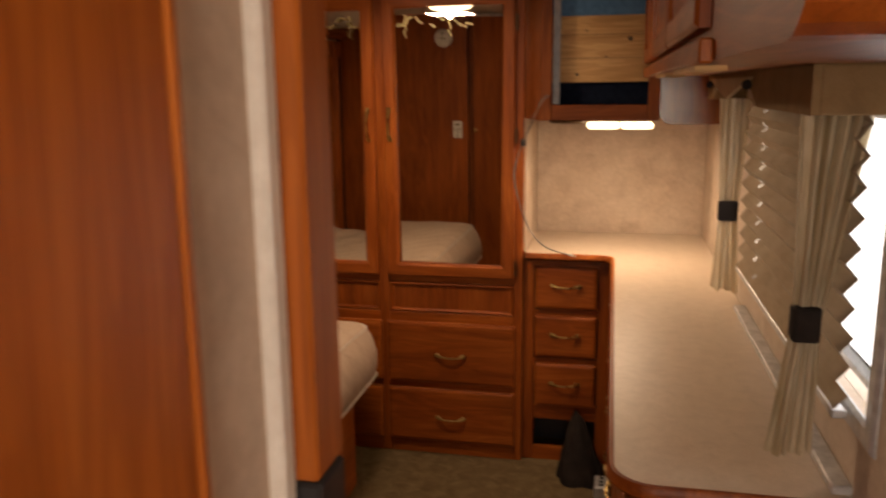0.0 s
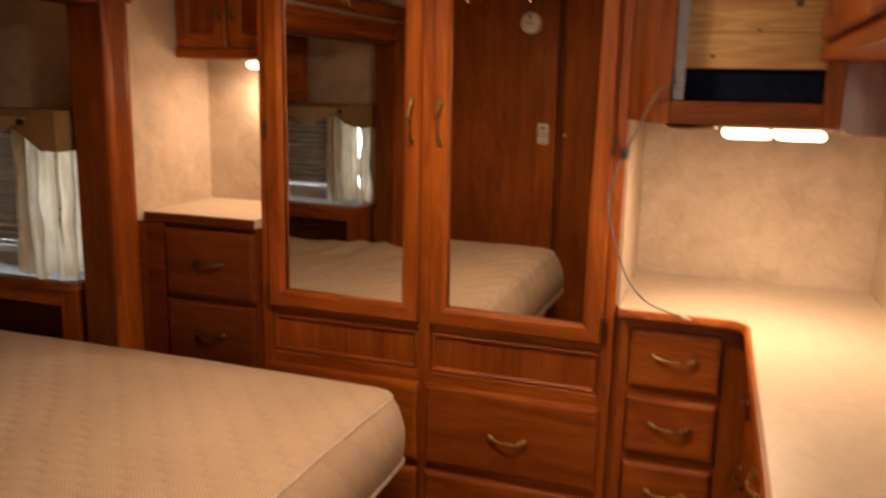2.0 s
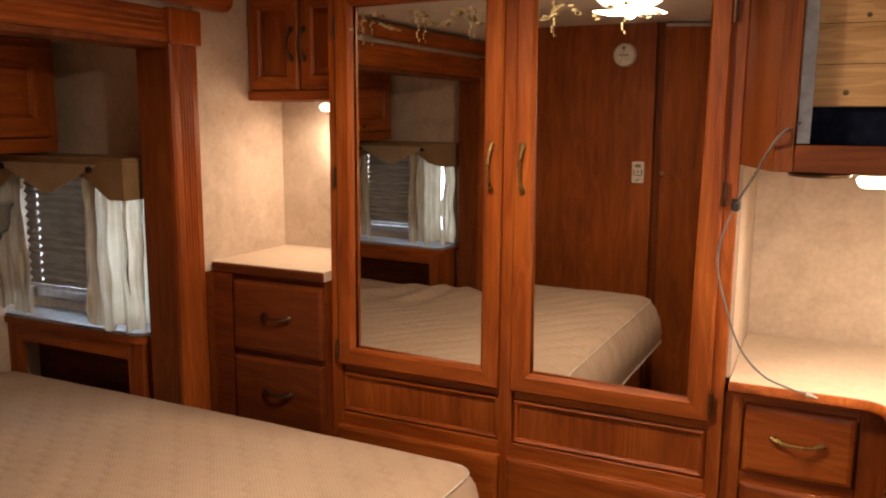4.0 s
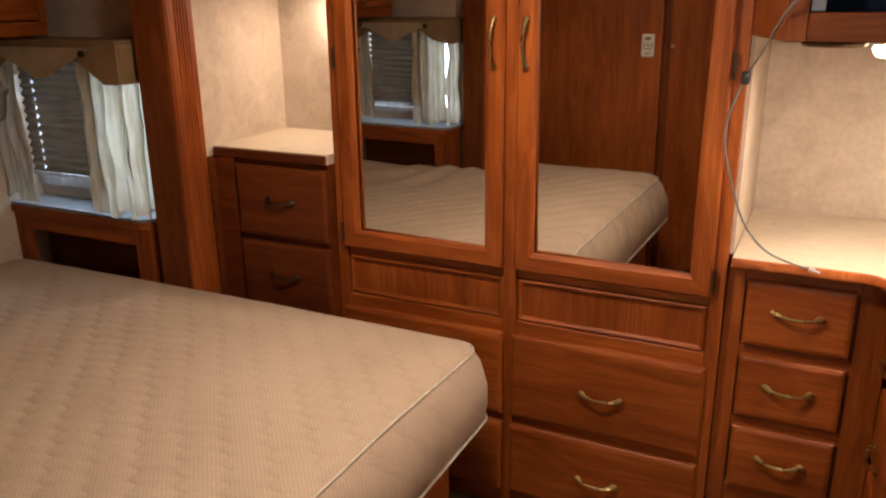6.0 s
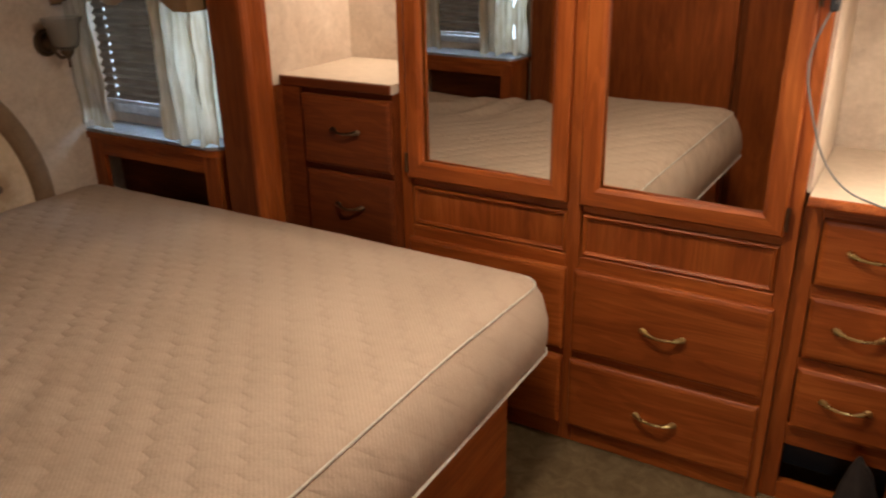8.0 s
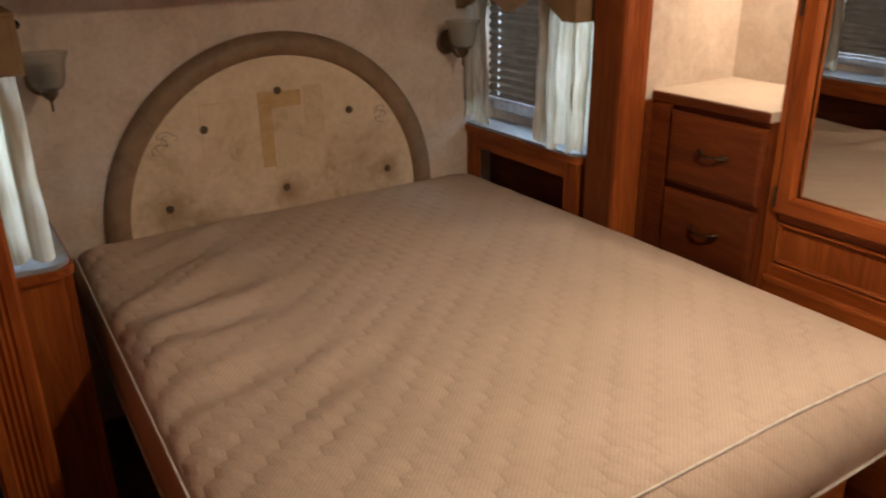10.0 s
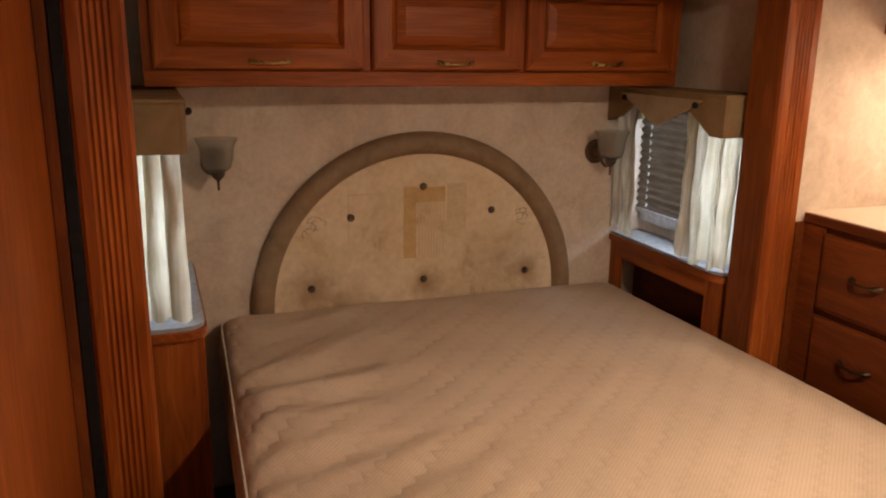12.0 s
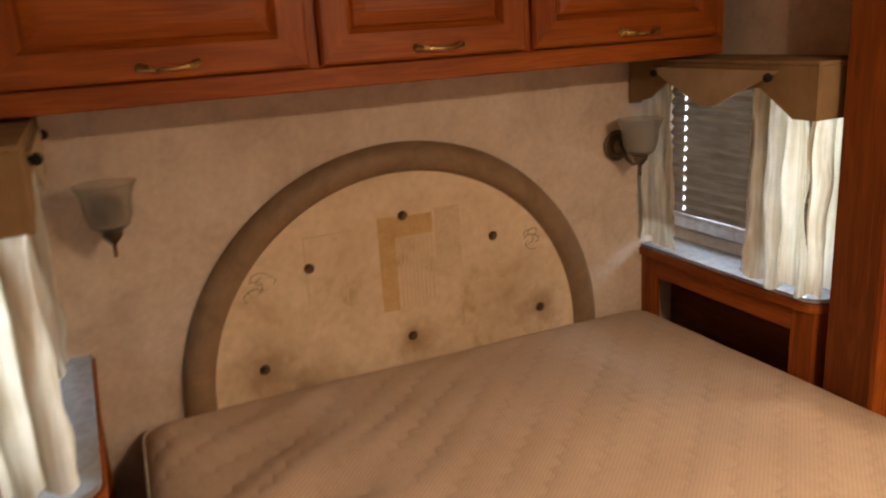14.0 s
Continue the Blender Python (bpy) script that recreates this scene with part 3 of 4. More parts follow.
for k, (u0, u1) in enumerate(((-0.968, -0.440), (-0.405, 0.128))):
    bm = bmesh.new()
    frame_ring(bm, u0, u1, 0.793, 1.915, 0.055, 3.05, 0.021, 0.010)
    d = part("door", bm, oak_z, ward, across=oak_x)
    lean, turn = (0.0008, 0.0183)[k], 0.0285
    bm = boxes(((u0 + 0.050, 3.0720, 0.843), (u1 - 0.050, 3.0760, 1.866)))
    for v in bm.verts:
        v.co.y -= lean * (v.co.z - 0.847) + turn * (v.co.x - (u0 + u1) / 2)
    part("mirror", bm, mirror_glass, d, "silvered mirror glass")
    pull(d, u1 - 0.027 if k == 0 else u0 + 0.027, 1.415, 3.05, upright=True, length=0.125)
    # etched swag along the mirror's top
    bm = bmesh.new()
    c, half = (u0 + u1) / 2, (u1 - u0) / 2 - 0.06
    for s in range(40):
        a = random.uniform(-1, 1)
        z = 1.845 - 0.045 * abs(math.sin(a * 4.7)) - random.uniform(0, 0.012)
        x = c + a * half
        box(bm, (x - 0.006, 3.0516, z - 0.003), (x + 0.006, 3.0523, z + 0.003))
    for a in (-0.82, 0.05, 0.82):
        for s in range(9):
            x = c + a * half + 0.004 * math.sin(s * 1.7)
            z = 1.835 - 0.010 * s
            box(bm, (x - 0.004 + 0.0003 * s, 3.0516, z - 0.004), (x + 0.004 - 0.0003 * s, 3.0523, z + 0.004))
    tagged(part("etching", bm, gilt, d, "gold-coloured etched swag"), kind="stuff")
    for z in (0.84, 1.37, 1.80):
        bm = bmesh.new()
        x = u1 + 0.004 if k else u0 - 0.004
        sweep(bm, [(x, 3.055, z - 0.03), (x, 3.055, z + 0.03)], 0.005, 8)
        part("hinge", bm, bronze, d, "dark bronze hinge", True)
part("filler_panel", extrude_outline(bmesh.new(), [(0.1605, 3.072), (0.2485, 2.802), (0.2485, 2.83), (0.172, 3.078)], 1.44, CEIL - 0.004), gloss_veneer, ward)
part("niche_lining", boxes(((0.1605, 3.0905, 0.906), (0.170, 3.578, 1.439))), wallpaper, ward)

# ---- left corner dresser and its cabinet ----
dres = thing("corner_dresser", (-1.22, 3.2, 0), "stained-oak dresser with four drawers, coloured darker for the corner's shade", "dresser")
part("body", boxes(((-1.438, 3.042, 0.0), (-1.002, 3.428, 1.048))), shaded_veneer, dres)
part("side_filler", boxes(((-1.4395, 2.9985, 0.0), (-1.4300, 3.0295, 1.048))), shaded_veneer, dres)
part("face_stile", boxes(((-1.438, 3.03, 0.0), (-1.355, 3.0415, 1.048))), shaded_veneer, dres)
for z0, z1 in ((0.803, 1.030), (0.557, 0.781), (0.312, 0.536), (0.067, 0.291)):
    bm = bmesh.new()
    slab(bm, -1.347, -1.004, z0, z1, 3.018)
    d = part("drawer", bm, shaded_veneer, dres)
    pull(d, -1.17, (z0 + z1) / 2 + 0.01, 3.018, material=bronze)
top = thing("corner_countertop", (-1.22, 3.22, 1.049), "cream laminate top with a wooden front edge on the corner dresser", "countertop")
part("slab", boxes(((-1.439, 3.0335, 1.049), (-1.001, 3.429, 1.080)), bevel=0.001), laminate, top)
part("edge_band", boxes(((-1.4295, 3.022, 1.049), (-1.001, 3.033, 1.0785)), bevel=0.003), shaded_veneer, top, "dark wooden edge band")

cab = thing("corner_cabinet", (-1.22, 3.33, 1.60), "stained-oak two-door cabinet hung over the dresser", "cabinet")
part("body", boxes(((-1.438, 3.262, 1.60), (-1.002, 3.428, CEIL - 0.004))), panel_z, cab)
part("bottom_rail", boxes(((-1.438, 3.243, 1.60), (-1.002, 3.2615, 1.632)), bevel=0.002), oak_x, cab)
for k, (u0, u1) in enumerate(((-1.432, -1.232), (-1.222, -1.006))):
    bm = bmesh.new()
    frame_ring(bm, u0, u1, 1.635, 1.940, 0.05, 3.240, 0.02)
    d = part("door", bm, oak_z, cab, across=oak_x)
    bm = bmesh.new()
    slab(bm, u0 + 0.048, u1 - 0.048, 1.682, 1.893, 3.246, 0.012, 0.022)
    part("raised_panel", bm, oak_z, d)
    pull(d, u1 - 0.02 if k == 0 else u0 + 0.02, 1.78, 3.240, upright=True, material=bronze)


def shelf_lamp(x0, x1, y0, y1, z, label):
    t = thing("shelf_light", ((x0 + x1) / 2, (y0 + y1) / 2, z), label, "lamp", "lights under the cabinets")
    part("base_plate", boxes(((x0 - 0.008, y0 - 0.008, z - 0.008), (x1 + 0.008, y1 + 0.008, z - 0.0005)), bevel=0.002), white_plastic, t)
    n = 2 if x1 - x0 > 0.15 else 1
    w = (x1 - x0) / n
    for k in range(n):
        bm = bmesh.new()
        a, b = x0 + k * w + 0.002, x0 + (k + 1) * w - 0.002
        box(bm, (a, y0, z - 0.034), (b, y1, z - 0.0085), 0.014, None, 3)
        part("diffuser", bm, glow, t, "glowing ribbed plastic lens", True)
    return t


shelf_lamp(0.405, 0.645, 2.90, 3.0, 1.4395, "twin-lens white lamp lit under the television cabinet")
shelf_lamp(-1.19, -1.07, 3.29, 3.37, 1.5995, "small white lamp lit under the corner cabinet")

# ---- L-shaped counter with its cabinets ----
outline = [(0.171, 3.06)] + arc(0.462, 3.0, 0.06, 90, 0)[0:] + [(0.522, 1.28)] + arc(0.592, 1.28, 0.07, 180, 270) + [(0.898, 1.21), (0.898, 3.578), (0.171, 3.578)]
top = thing("countertop", (0.6, 2.4, 0.87), "cream laminate L-shaped countertop with an oak edge", "countertop")
part("top", extrude_outline(bmesh.new(), outline, 0.884, 0.905), laminate, top)
edge = [p for p in outline if p[1] < 3.1 and p[0] < 0.8 or p == (0.898, 1.21)]
bm = bmesh.new()
prof = [(0.0005, 0.882), (0.010, 0.882), (0.014, 0.887), (0.014, 0.900), (0.009, 0.907), (0.0005, 0.907)]
rings = []
for k, p in enumerate(edge):
    a, b = Vector(edge[max(k - 1, 0)]), Vector(edge[min(k + 1, len(edge) - 1)])
    t = (b - a).normalized()
    nrm = Vector((t.y, -t.x))
    rings.append([bm.verts.new((p[0] + nrm.x * o, p[1] + nrm.y * o, z)) for o, z in prof])
for r, s in zip(rings, rings[1:]):
    for j in range(len(prof)):
        bm.faces.new((r[j], r[(j + 1) % len(prof)], s[(j + 1) % len(prof)], s[j]))
bm.faces.new(rings[0])
bm.faces.new(rings[-1][::-1])
part("edge_band", bm, oak_y, top, "rounded stained-oak edge band", True)

bank = thing("drawer_unit", (0.33, 3.3, 0), "stained-oak unit of three drawers over an open vent", "drawer unit")
part("body", boxes(((0.1715, 3.13, 0.2), (0.545, 3.57, 0.8835)), ((0.1715, 3.40, 0.0), (0.545, 3.57, 0.199))), panel_z, bank)
part("face_stile", boxes(((0.162, 3.10, 0.0), (0.205, 3.129, 0.867)), bevel=0.001), oak_z, bank)
part("face_stile", boxes(((0.466, 3.10, 0.0), (0.540, 3.129, 0.867)), bevel=0.001), oak_z, bank)
for z0, z1 in ((0.835, 0.867), (0.625, 0.665), (0.42, 0.455), (0.185, 0.255), (0.0, 0.055)):
    part("face_rail", boxes(((0.2055, 3.102, z0), (0.4655, 3.129, z1))), oak_x, bank)
part("vent_back", boxes(((0.2055, 3.20, 0.055), (0.4655, 3.21, 0.19))), black_plastic, bank)
for z0, z1 in ((0.672, 0.846), (0.464, 0.640), (0.250, 0.434)):
    bm = bmesh.new()
    slab(bm, 0.211, 0.459, z0, z1, 3.082)
    d = part("drawer", bm, oak_x, bank)
    pull(d, 0.335, (z0 + z1) / 2 + 0.012, 3.082, length=0.115)

side = thing("counter_cabinet", (0.72, 2.1, 0), "stained-oak counter cabinet with panelled doors and brass pulls", "cabinet")
part("body", boxes(((0.566, 1.235, 0.0), (0.897, 3.10, 0.8835))), panel_z, side)
part("face_frame", boxes(((0.554, 1.235, 0.0), (0.5655, 3.098, 0.867))), oak_y, side)
def counter_front(kind, y0, y1, z0, z1, handle):
    bm = bmesh.new()
    slab(bm, -y1, -y0, z0, z1, 0.534, 0.0195, m=WEST)
    d = part(kind, bm, oak_y if kind == "drawer" else oak_z, side)
    pull(d, -handle[0], handle[1], 0.534, m=WEST, length=0.11)


for z0, z1 in ((0.685, 0.845), (0.455, 0.635), (0.250, 0.430), (0.08, 0.230)):
    counter_front("drawer", 2.68, 3.04, z0, z1, (2.86, (z0 + z1) / 2))
for y0, y1 in ((1.26, 1.66), (1.70, 2.10), (2.14, 2.64)):
    counter_front("drawer", y0, y1, 0.665, 0.845, ((y0 + y1) / 2, 0.757))
    counter_front("door", y0, y1, 0.08, 0.645, ((y0 + y1) / 2, 0.585))
part("end_panel", boxes(((0.546, 1.222, 0.0), (0.897, 1.2345, 0.867))), oak_z, side)

# ---- television cabinet over the corner ----
tv = thing("television_cabinet", (0.45, 3.1, 1.44), "stained-oak television cabinet with an empty open bay", "cabinet")
part("shell", boxes(((0.249, 2.825, 1.4405), (0.262, 3.578, CEIL - 0.004)), ((0.643, 2.825, 1.4405), (0.656, 3.578, CEIL - 0.004)), ((0.2625, 2.825, 1.4405), (0.6425, 3.578, 1.456)), ((0.2625, 3.2, 1.4565), (0.6425, 3.215, CEIL - 0.004))), panel_z, tv)
# face in the darker veneer, its shade from the passage light kept in the colour
part("face_stile", boxes(((0.249, 2.80, 1.4405), (0.285, 2.8245, CEIL - 0.004)), bevel=0.002), panel_z, tv)
part("face_stile", boxes(((0.616, 2.80, 1.4405), (0.656, 2.8245, CEIL - 0.004)), bevel=0.002), panel_z, tv)
part("face_rail", boxes(((0.2855, 2.801, 1.4405), (0.6155, 2.8245, 1.495)), bevel=0.002), panel_x, tv)
part("inner_liner", boxes(((0.2865, 2.832, 1.497), (0.312, 2.838, CEIL - 0.006)), bevel=0.001), ledge_grey, tv, "pale grey liner strip")
pine = part("mounting_board", boxes(((0.264, 2.862, 1.572), (0.638, 2.880, 1.80)), bevel=0.002), pale_x, tv, "raw knotty pine mounting board")
for x, z, r in ((0.37, 1.60, 0.006), (0.55, 1.72, 0.009), (0.47, 1.66, 0.004), (0.40, 1.75, 0.005)):
    bm = bmesh.new()
    lathe(bm, [(r, 0.0), (r * 0.6, 0.0012), (0.0001, 0.0016)], (x, 2.8617, z), 10, Matrix.Rotation(radians(90), 4, "X"))
    part("knot", bm, ink, pine)
for z in (1.655, 1.735):
    part("board_joint", boxes(((0.266, 2.8612, z), (0.636, 2.8617, z + 0.0016))), ink, pine)
part("lower_shade", boxes(((0.27, 2.882, 1.4575), (0.64, 2.897, 1.60)), bevel=0.002), navy, tv, "black plastic strip")
part("blue_wrap", boxes(((0.275, 2.864, 1.801), (0.64, 2.876, CEIL - 0.01))), blue_sheet, tv, "crumpled blue plastic sheet")
bm = bmesh.new()
lathe(bm, [(0.03, 0.0), (0.058, 0.003), (0.062, 0.009), (0.056, 0.013)], (0.335, 2.875, 1.427), 24)
single("puck_speaker", bm, bronze, "dark round puck under the television cabinet", "fitting", smooth=True)

bm = bmesh.new()
pts = [(0.658, CEIL - 0.004)] + arc(0.698, 1.465, 0.040, 180, 270) + [(0.898, 1.425), (0.898, CEIL - 0.004)]
a = [bm.verts.new((x, 2.862, z)) for x, z in pts]
b = [bm.verts.new((x, 3.576, z)) for x, z in pts]
for k in range(len(pts)):
    bm.faces.new((a[k], a[(k + 1) % len(pts)], b[(k + 1) % len(pts)], b[k]))
bm.faces.new(a)
bm.faces.new(b[::-1])
single("corner_panel_cabinet", bm, gloss_veneer, "glossy dark wood cabinet between television bay and window", "cabinet")

over = thing("window_cabinet", (0.78, 1.7, 1.60), "long stained-oak overhead cabinet above the window", "cabinet")
bm = bmesh.new()
zy = [(0.47, CEIL - 0.004)] + [(0.47 + 0.07 - 0.07 * math.cos(radians(a)), 1.66 - 0.07 * math.sin(radians(a)) + 0.0) for a in range(0, 91, 15)] + [(2.855, 1.59), (2.855, CEIL - 0.004)]
a = [bm.verts.new((0.615, y, z)) for y, z in zy]
b = [bm.verts.new((0.898, y, z)) for y, z in zy]
for k in range(len(zy)):
    bm.faces.new((a[k], a[(k + 1) % len(zy)], b[(k + 1) % len(zy)], b[k]))
bm.faces.new(a)
bm.faces.new(b[::-1])
part("body", bm, oak_y, over)
part("light_rail", boxes(((0.597, 0.95, 1.586), (0.6145, 2.78, 1.616)), bevel=0.003), oak_y, over)
for y0, y1 in ((1.02, 1.40), (1.62, 2.0)):
    part("bottom_batten", boxes(((0.600, y0, 1.578), (0.640, y1, 1.5855)), bevel=0.001), pale_x, over, "pale raw wood batten")
for y0, y1 in ((1.0, 1.58), (1.60, 2.18), (2.20, 2.78)):
    bm = bmesh.new()
    frame_ring(bm, -y1, -y0, 1.63, 1.93, 0.05, 0.595, 0.0195, m=WEST)
    d = part("door", bm, oak_z, over, across=oak_y)
    bm = bmesh.new()
    slab(bm, -y1 + 0.048, -y0 - 0.048, 1.676, 1.884, 0.601, 0.0125, 0.022, m=WEST)
    part("raised_panel", bm, oak_y, d)

# coaxial cable hanging beside the wardrobe
bm = bmesh.new()
ctrl = [Vector(p) for p in ((0.31, 2.88, 1.545), (0.285, 2.82, 1.535), (0.251, 2.785, 1.505), (0.205, 2.88, 1.42), (0.162, 3.025, 1.348), (0.133, 3.035, 1.262), (0.129, 3.035, 1.20), (0.144, 3.035, 1.130), (0.187, 3.035, 1.01), (0.245, 3.035, 0.942), (0.310, 3.033, 0.917), (0.345, 3.032, 0.910))]
pts = []
for k in range(len(ctrl) - 1):
    p0, p1, p2, p3 = ctrl[max(k - 1, 0)], ctrl[k], ctrl[k + 1], ctrl[min(k + 2, len(ctrl) - 1)]
    for j in range(5):
        s = j / 5
        pts.append(0.5 * (2 * p1 + (p2 - p0) * s + (2 * p0 - 5 * p1 + 4 * p2 - p3) * s * s + (3 * p1 - p0 - 3 * p2 + p3) * s ** 3))
pts.append(ctrl[-1])
sweep(bm, pts, 0.0027, 8)
cable = thing("antenna_cable", (0.325, 3.03, 0.906), "grey coaxial cable hanging down onto the counter", "cable")
part("lead", bm, grey_cable, cable, "", True)
bm = bmesh.new()
sweep(bm, [(0.345, 3.032, 0.910), (0.358, 3.031, 0.907), (0.358, 3.031, 0.9069), (0.370, 3.030, 0.904)], [0.0055, 0.0055, 0.0035, 0.003], 8)
part("plug", bm, aluminium, cable, "silver screw plug")
bm = bmesh.new()
box(bm, (0.152, 3.018, 1.333), (0.172, 3.046, 1.362), 0.004)
part("clip", bm, black_plastic, cable, "black cable clip")

# ---- bed ----
bed = thing("platform_bed", (-1.3, 2.1, 0), "stained-oak plywood platform bed under the bare mattress", "bed")
part("box", boxes(((-2.25, 1.46, 0.0), (-0.478, 2.735, 0.428)), bevel=0.003), oak_y, bed)
part("foot_panel", boxes(((-0.4775, 1.44, 0.0), (-0.462, 2.740, 0.424)), bevel=0.002), oak_y, bed)


def rounded_rect(x0, x1, y0, y1, r, n=10, per=84):
    r = max(r, 0.004)
    out = []
    cs = ((x1 - r, y1 - r, 0), (x0 + r, y1 - r, 90), (x0 + r, y0 + r, 180), (x1 - r, y0 + r, 270))
    for k, (cx, cy, a) in enumerate(cs):
        c = arc(cx, cy, r, a, a + 90, n)
        out += c
        nx, ny, na = cs[(k + 1) % 4]
        q = arc(nx, ny, r, na, na, 1)[0]
        p = c[-1]
        out += [(p[0] + (q[0] - p[0]) * j / per, p[1] + (q[1] - p[1]) * j / per) for j in range(1, per)]
    return out


MX0, MX1, MY0, MY1, MZ0, MZ1 = -2.262, -0.396, 1.362, 2.880, 0.430, 0.645


def foot_slope(x, y, h):
    """The foot end leans in towards its top."""
    near = max(0.0, min(1.0, (x + 0.95) / 0.5))
    k = min(1.0, h / 0.2)
    corner = max(0.0, min(1.0, (2.80 - y) / 0.35))
    return near * (0.009 * math.sin(math.pi * k) - (0.030 + 0.018 * corner) * k ** 1.7)


def mattress_height(x, y):
    n1 = noise.noise(Vector((x * 3.1, y * 3.1, 0.4)))
    n2 = noise.noise(Vector((x * 9.0, y * 9.0, 2.7)))
    sag = -0.012 * math.exp(-((x + 1.5) ** 2 + (y - 2.2) ** 2) / 0.35)
    slack = max(0.12, min(1.0, (2.05 - y) / 0.45)) * max(0.1, min(1.0, (-0.75 - x) / 0.5))
    folds = noise.noise(Vector((x * 9.0 + y * 3.5, y * 2.2 - x * 0.9, 5.1)))
    return 0.008 + 0.006 * n1 + 0.003 * n2 + sag + 0.036 * slack * folds


bm = bmesh.new()
levels = [(0.012, 0.0), (0.002, 0.008), (-0.004, 0.05), (-0.008, 0.11), (-0.004, 0.165), (0.002, 0.190), (0.010, 0.204), (0.022, 0.212), (0.040, 0.2155)]
levels += [(0.04 + 0.03 * k, 0.2155 + 0.002 * min(k, 3)) for k in range(1, 24)]
rings = []
for i, h in levels:
    r = 0.060 - i * 0.6 if i < 0.09 else 0.005
    ring = []
    for x, y in rounded_rect(MX0 + i, MX1 - i, MY0 + i, MY1 - i, r):
        z = MZ0 + h
        if h > 0.2:
            z += mattress_height(x, y) * min(1.0, (i - 0.006) / 0.06 if i > 0.006 else 0.0)
        else:
            wob = (0.004 * noise.noise(Vector((x * 14, y * 14, h * 20))) + 0.005 * noise.noise(Vector((x * 26, y * 26, h * 34 + 7)))) * math.sin(math.pi * min(1.0, h / 0.2)) ** 0.5
            x, y = x + wob * (1 if x > -1.3 else -1), y + wob
        x += foot_slope(x, y, h)
        y += 0.008 * math.sin(math.pi * (x - MX0) / (MX1 - MX0)) * (y - MY0) / (MY1 - MY0)
        y -= 0.07 * (x - MX0) / (MX1 - MX0) * (MY1 - y) / (MY1 - MY0)
        ring.append(bm.verts.new((x, y, z)))
    rings.append(ring)
for r, s in zip(rings, rings[1:]):
    for j in range(len(r)):
        bm.faces.new((r[j], r[(j + 1) % len(r)], s[(j + 1) % len(r)], s[j]))
bm.faces.new(rings[-1])
bm.faces.new(rings[0][::-1])
mat = thing("mattress", (-1.3, 2.1, MZ0), "bare tan quilted mattress with white piping", "mattress")
part("ticking", bm, quilt, mat, "", True)
for i, h, r in ((-0.002, 0.006, 0.0042), (0.003, 0.200, 0.0030)):
    bm = bmesh.new()
    loop = [(x + foot_slope(x, y, h), y - 0.07 * (x - MX0) / (MX1 - MX0) * (MY1 - y) / (MY1 - MY0), MZ0 + h) for x, y in rounded_rect(MX0 + i, MX1 - i, MY0 + i, MY1 - i, 0.058)]
    sweep(bm, loop + loop[:1], r, 6, caps=False)
    part("piping", bm, piping_white, mat, "white piping cord", True)

# headboard: cream board in a padded half ring
HC = (2.085, 0.641)
head = thing("headboard", (-2.25, HC[0], 0.5), "half-round cream headboard board with tan padded rim, stained", "headboard")
bm = bmesh.new()
pts = [(HC[0] + 0.545 * math.cos(a), HC[1] + 0.545 * math.sin(a)) for a in (math.pi * k / 48 for k in range(49))]
pts += [(HC[0] - 0.545, 0.56), (HC[0] + 0.545, 0.56)]
a = [bm.verts.new((-2.2685, y, z)) for y, z in pts]
b = [bm.verts.new((-2.256, y, z)) for y, z in pts]
for k in range(len(pts)):
    bm.faces.new((a[k], a[(k + 1) % len(pts)], b[(k + 1) % len(pts)], b[k]))
bm.faces.new(a[::-1])
bm.faces.new(b)
board = part("board", bm, cream_board, head)
bm = bmesh.new()
path = [(-2.262, HC[0] + 0.575, 0.56), (-2.262, HC[0] + 0.575, 0.60)]
path += [(-2.262, HC[0] + 0.575 * math.cos(t), HC[1] + 0.575 * math.sin(t)) for t in (math.pi * k / 60 for k in range(61))]
path += [(-2.262, HC[0] - 0.575, 0.60), (-2.262, HC[0] - 0.575, 0.56)]
rings = []
for k, p in enumerate(path):
    p = Vector(p)
    t = (Vector(path[min(k + 1, len(path) - 1)]) - Vector(path[max(k - 1, 0)])).normalized()
    out = Vector((1, 0, 0))
    acr = t.cross(out)
    pucker = 1.0 + 0.06 * noise.noise(Vector((k * 0.9, 0, 0)))
    ring = [bm.verts.new(p + acr * (0.040 * math.cos(q)) + out * (max(-0.006, 0.034 * pucker * math.sin(q)))) for q in (2 * math.pi * j / 14 for j in range(14))]
    rings.append(ring)
for r, s in zip(rings, rings[1:]):
    for j in range(14):
        bm.faces.new((r[j], r[(j + 1) % 14], s[(j + 1) % 14], s[j]))
bm.faces.new(rings[0])
bm.faces.new(rings[-1][::-1])
part("padded_rim", bm, vinyl, head, "tan-brown padded vinyl rim", True)
FACE = Matrix.Rotation(radians(90), 4, "Y")
for y, z in ((2.088, 1.061), (2.355, 0.962), (1.822, 0.962), (2.504, 0.717), (1.678, 0.715), (2.092, 0.717)):
    bm = bmesh.new()
    lathe(bm, [(0.013, 0.0), (0.0135, 0.004), (0.011, 0.006), (0.006, 0.004), (0.006, 0.009), (0.0001, 0.010)], (-2.2555, y, z), 14, FACE)
    part("bolt", bm, bronze, board, "dark bolt head", True)
part("tape_strip", boxes(((-2.2555, 2.015, 0.80), (-2.2545, 2.062, 1.062)), ((-2.2555, 2.062, 1.003), (-2.2545, 2.172, 1.058))), tape, board, "brown packing tape")
for k in range(9):
    bm = bmesh.new()
    y = 2.072 + k * 0.0115
    box(bm, (-2.2555, y, 0.805 + 0.004 * (k % 3)), (-2.2548, y + 0.0045, 1.02 - 0.006 * (k % 2)))
    part("glue_line", bm, faded_tape, board)
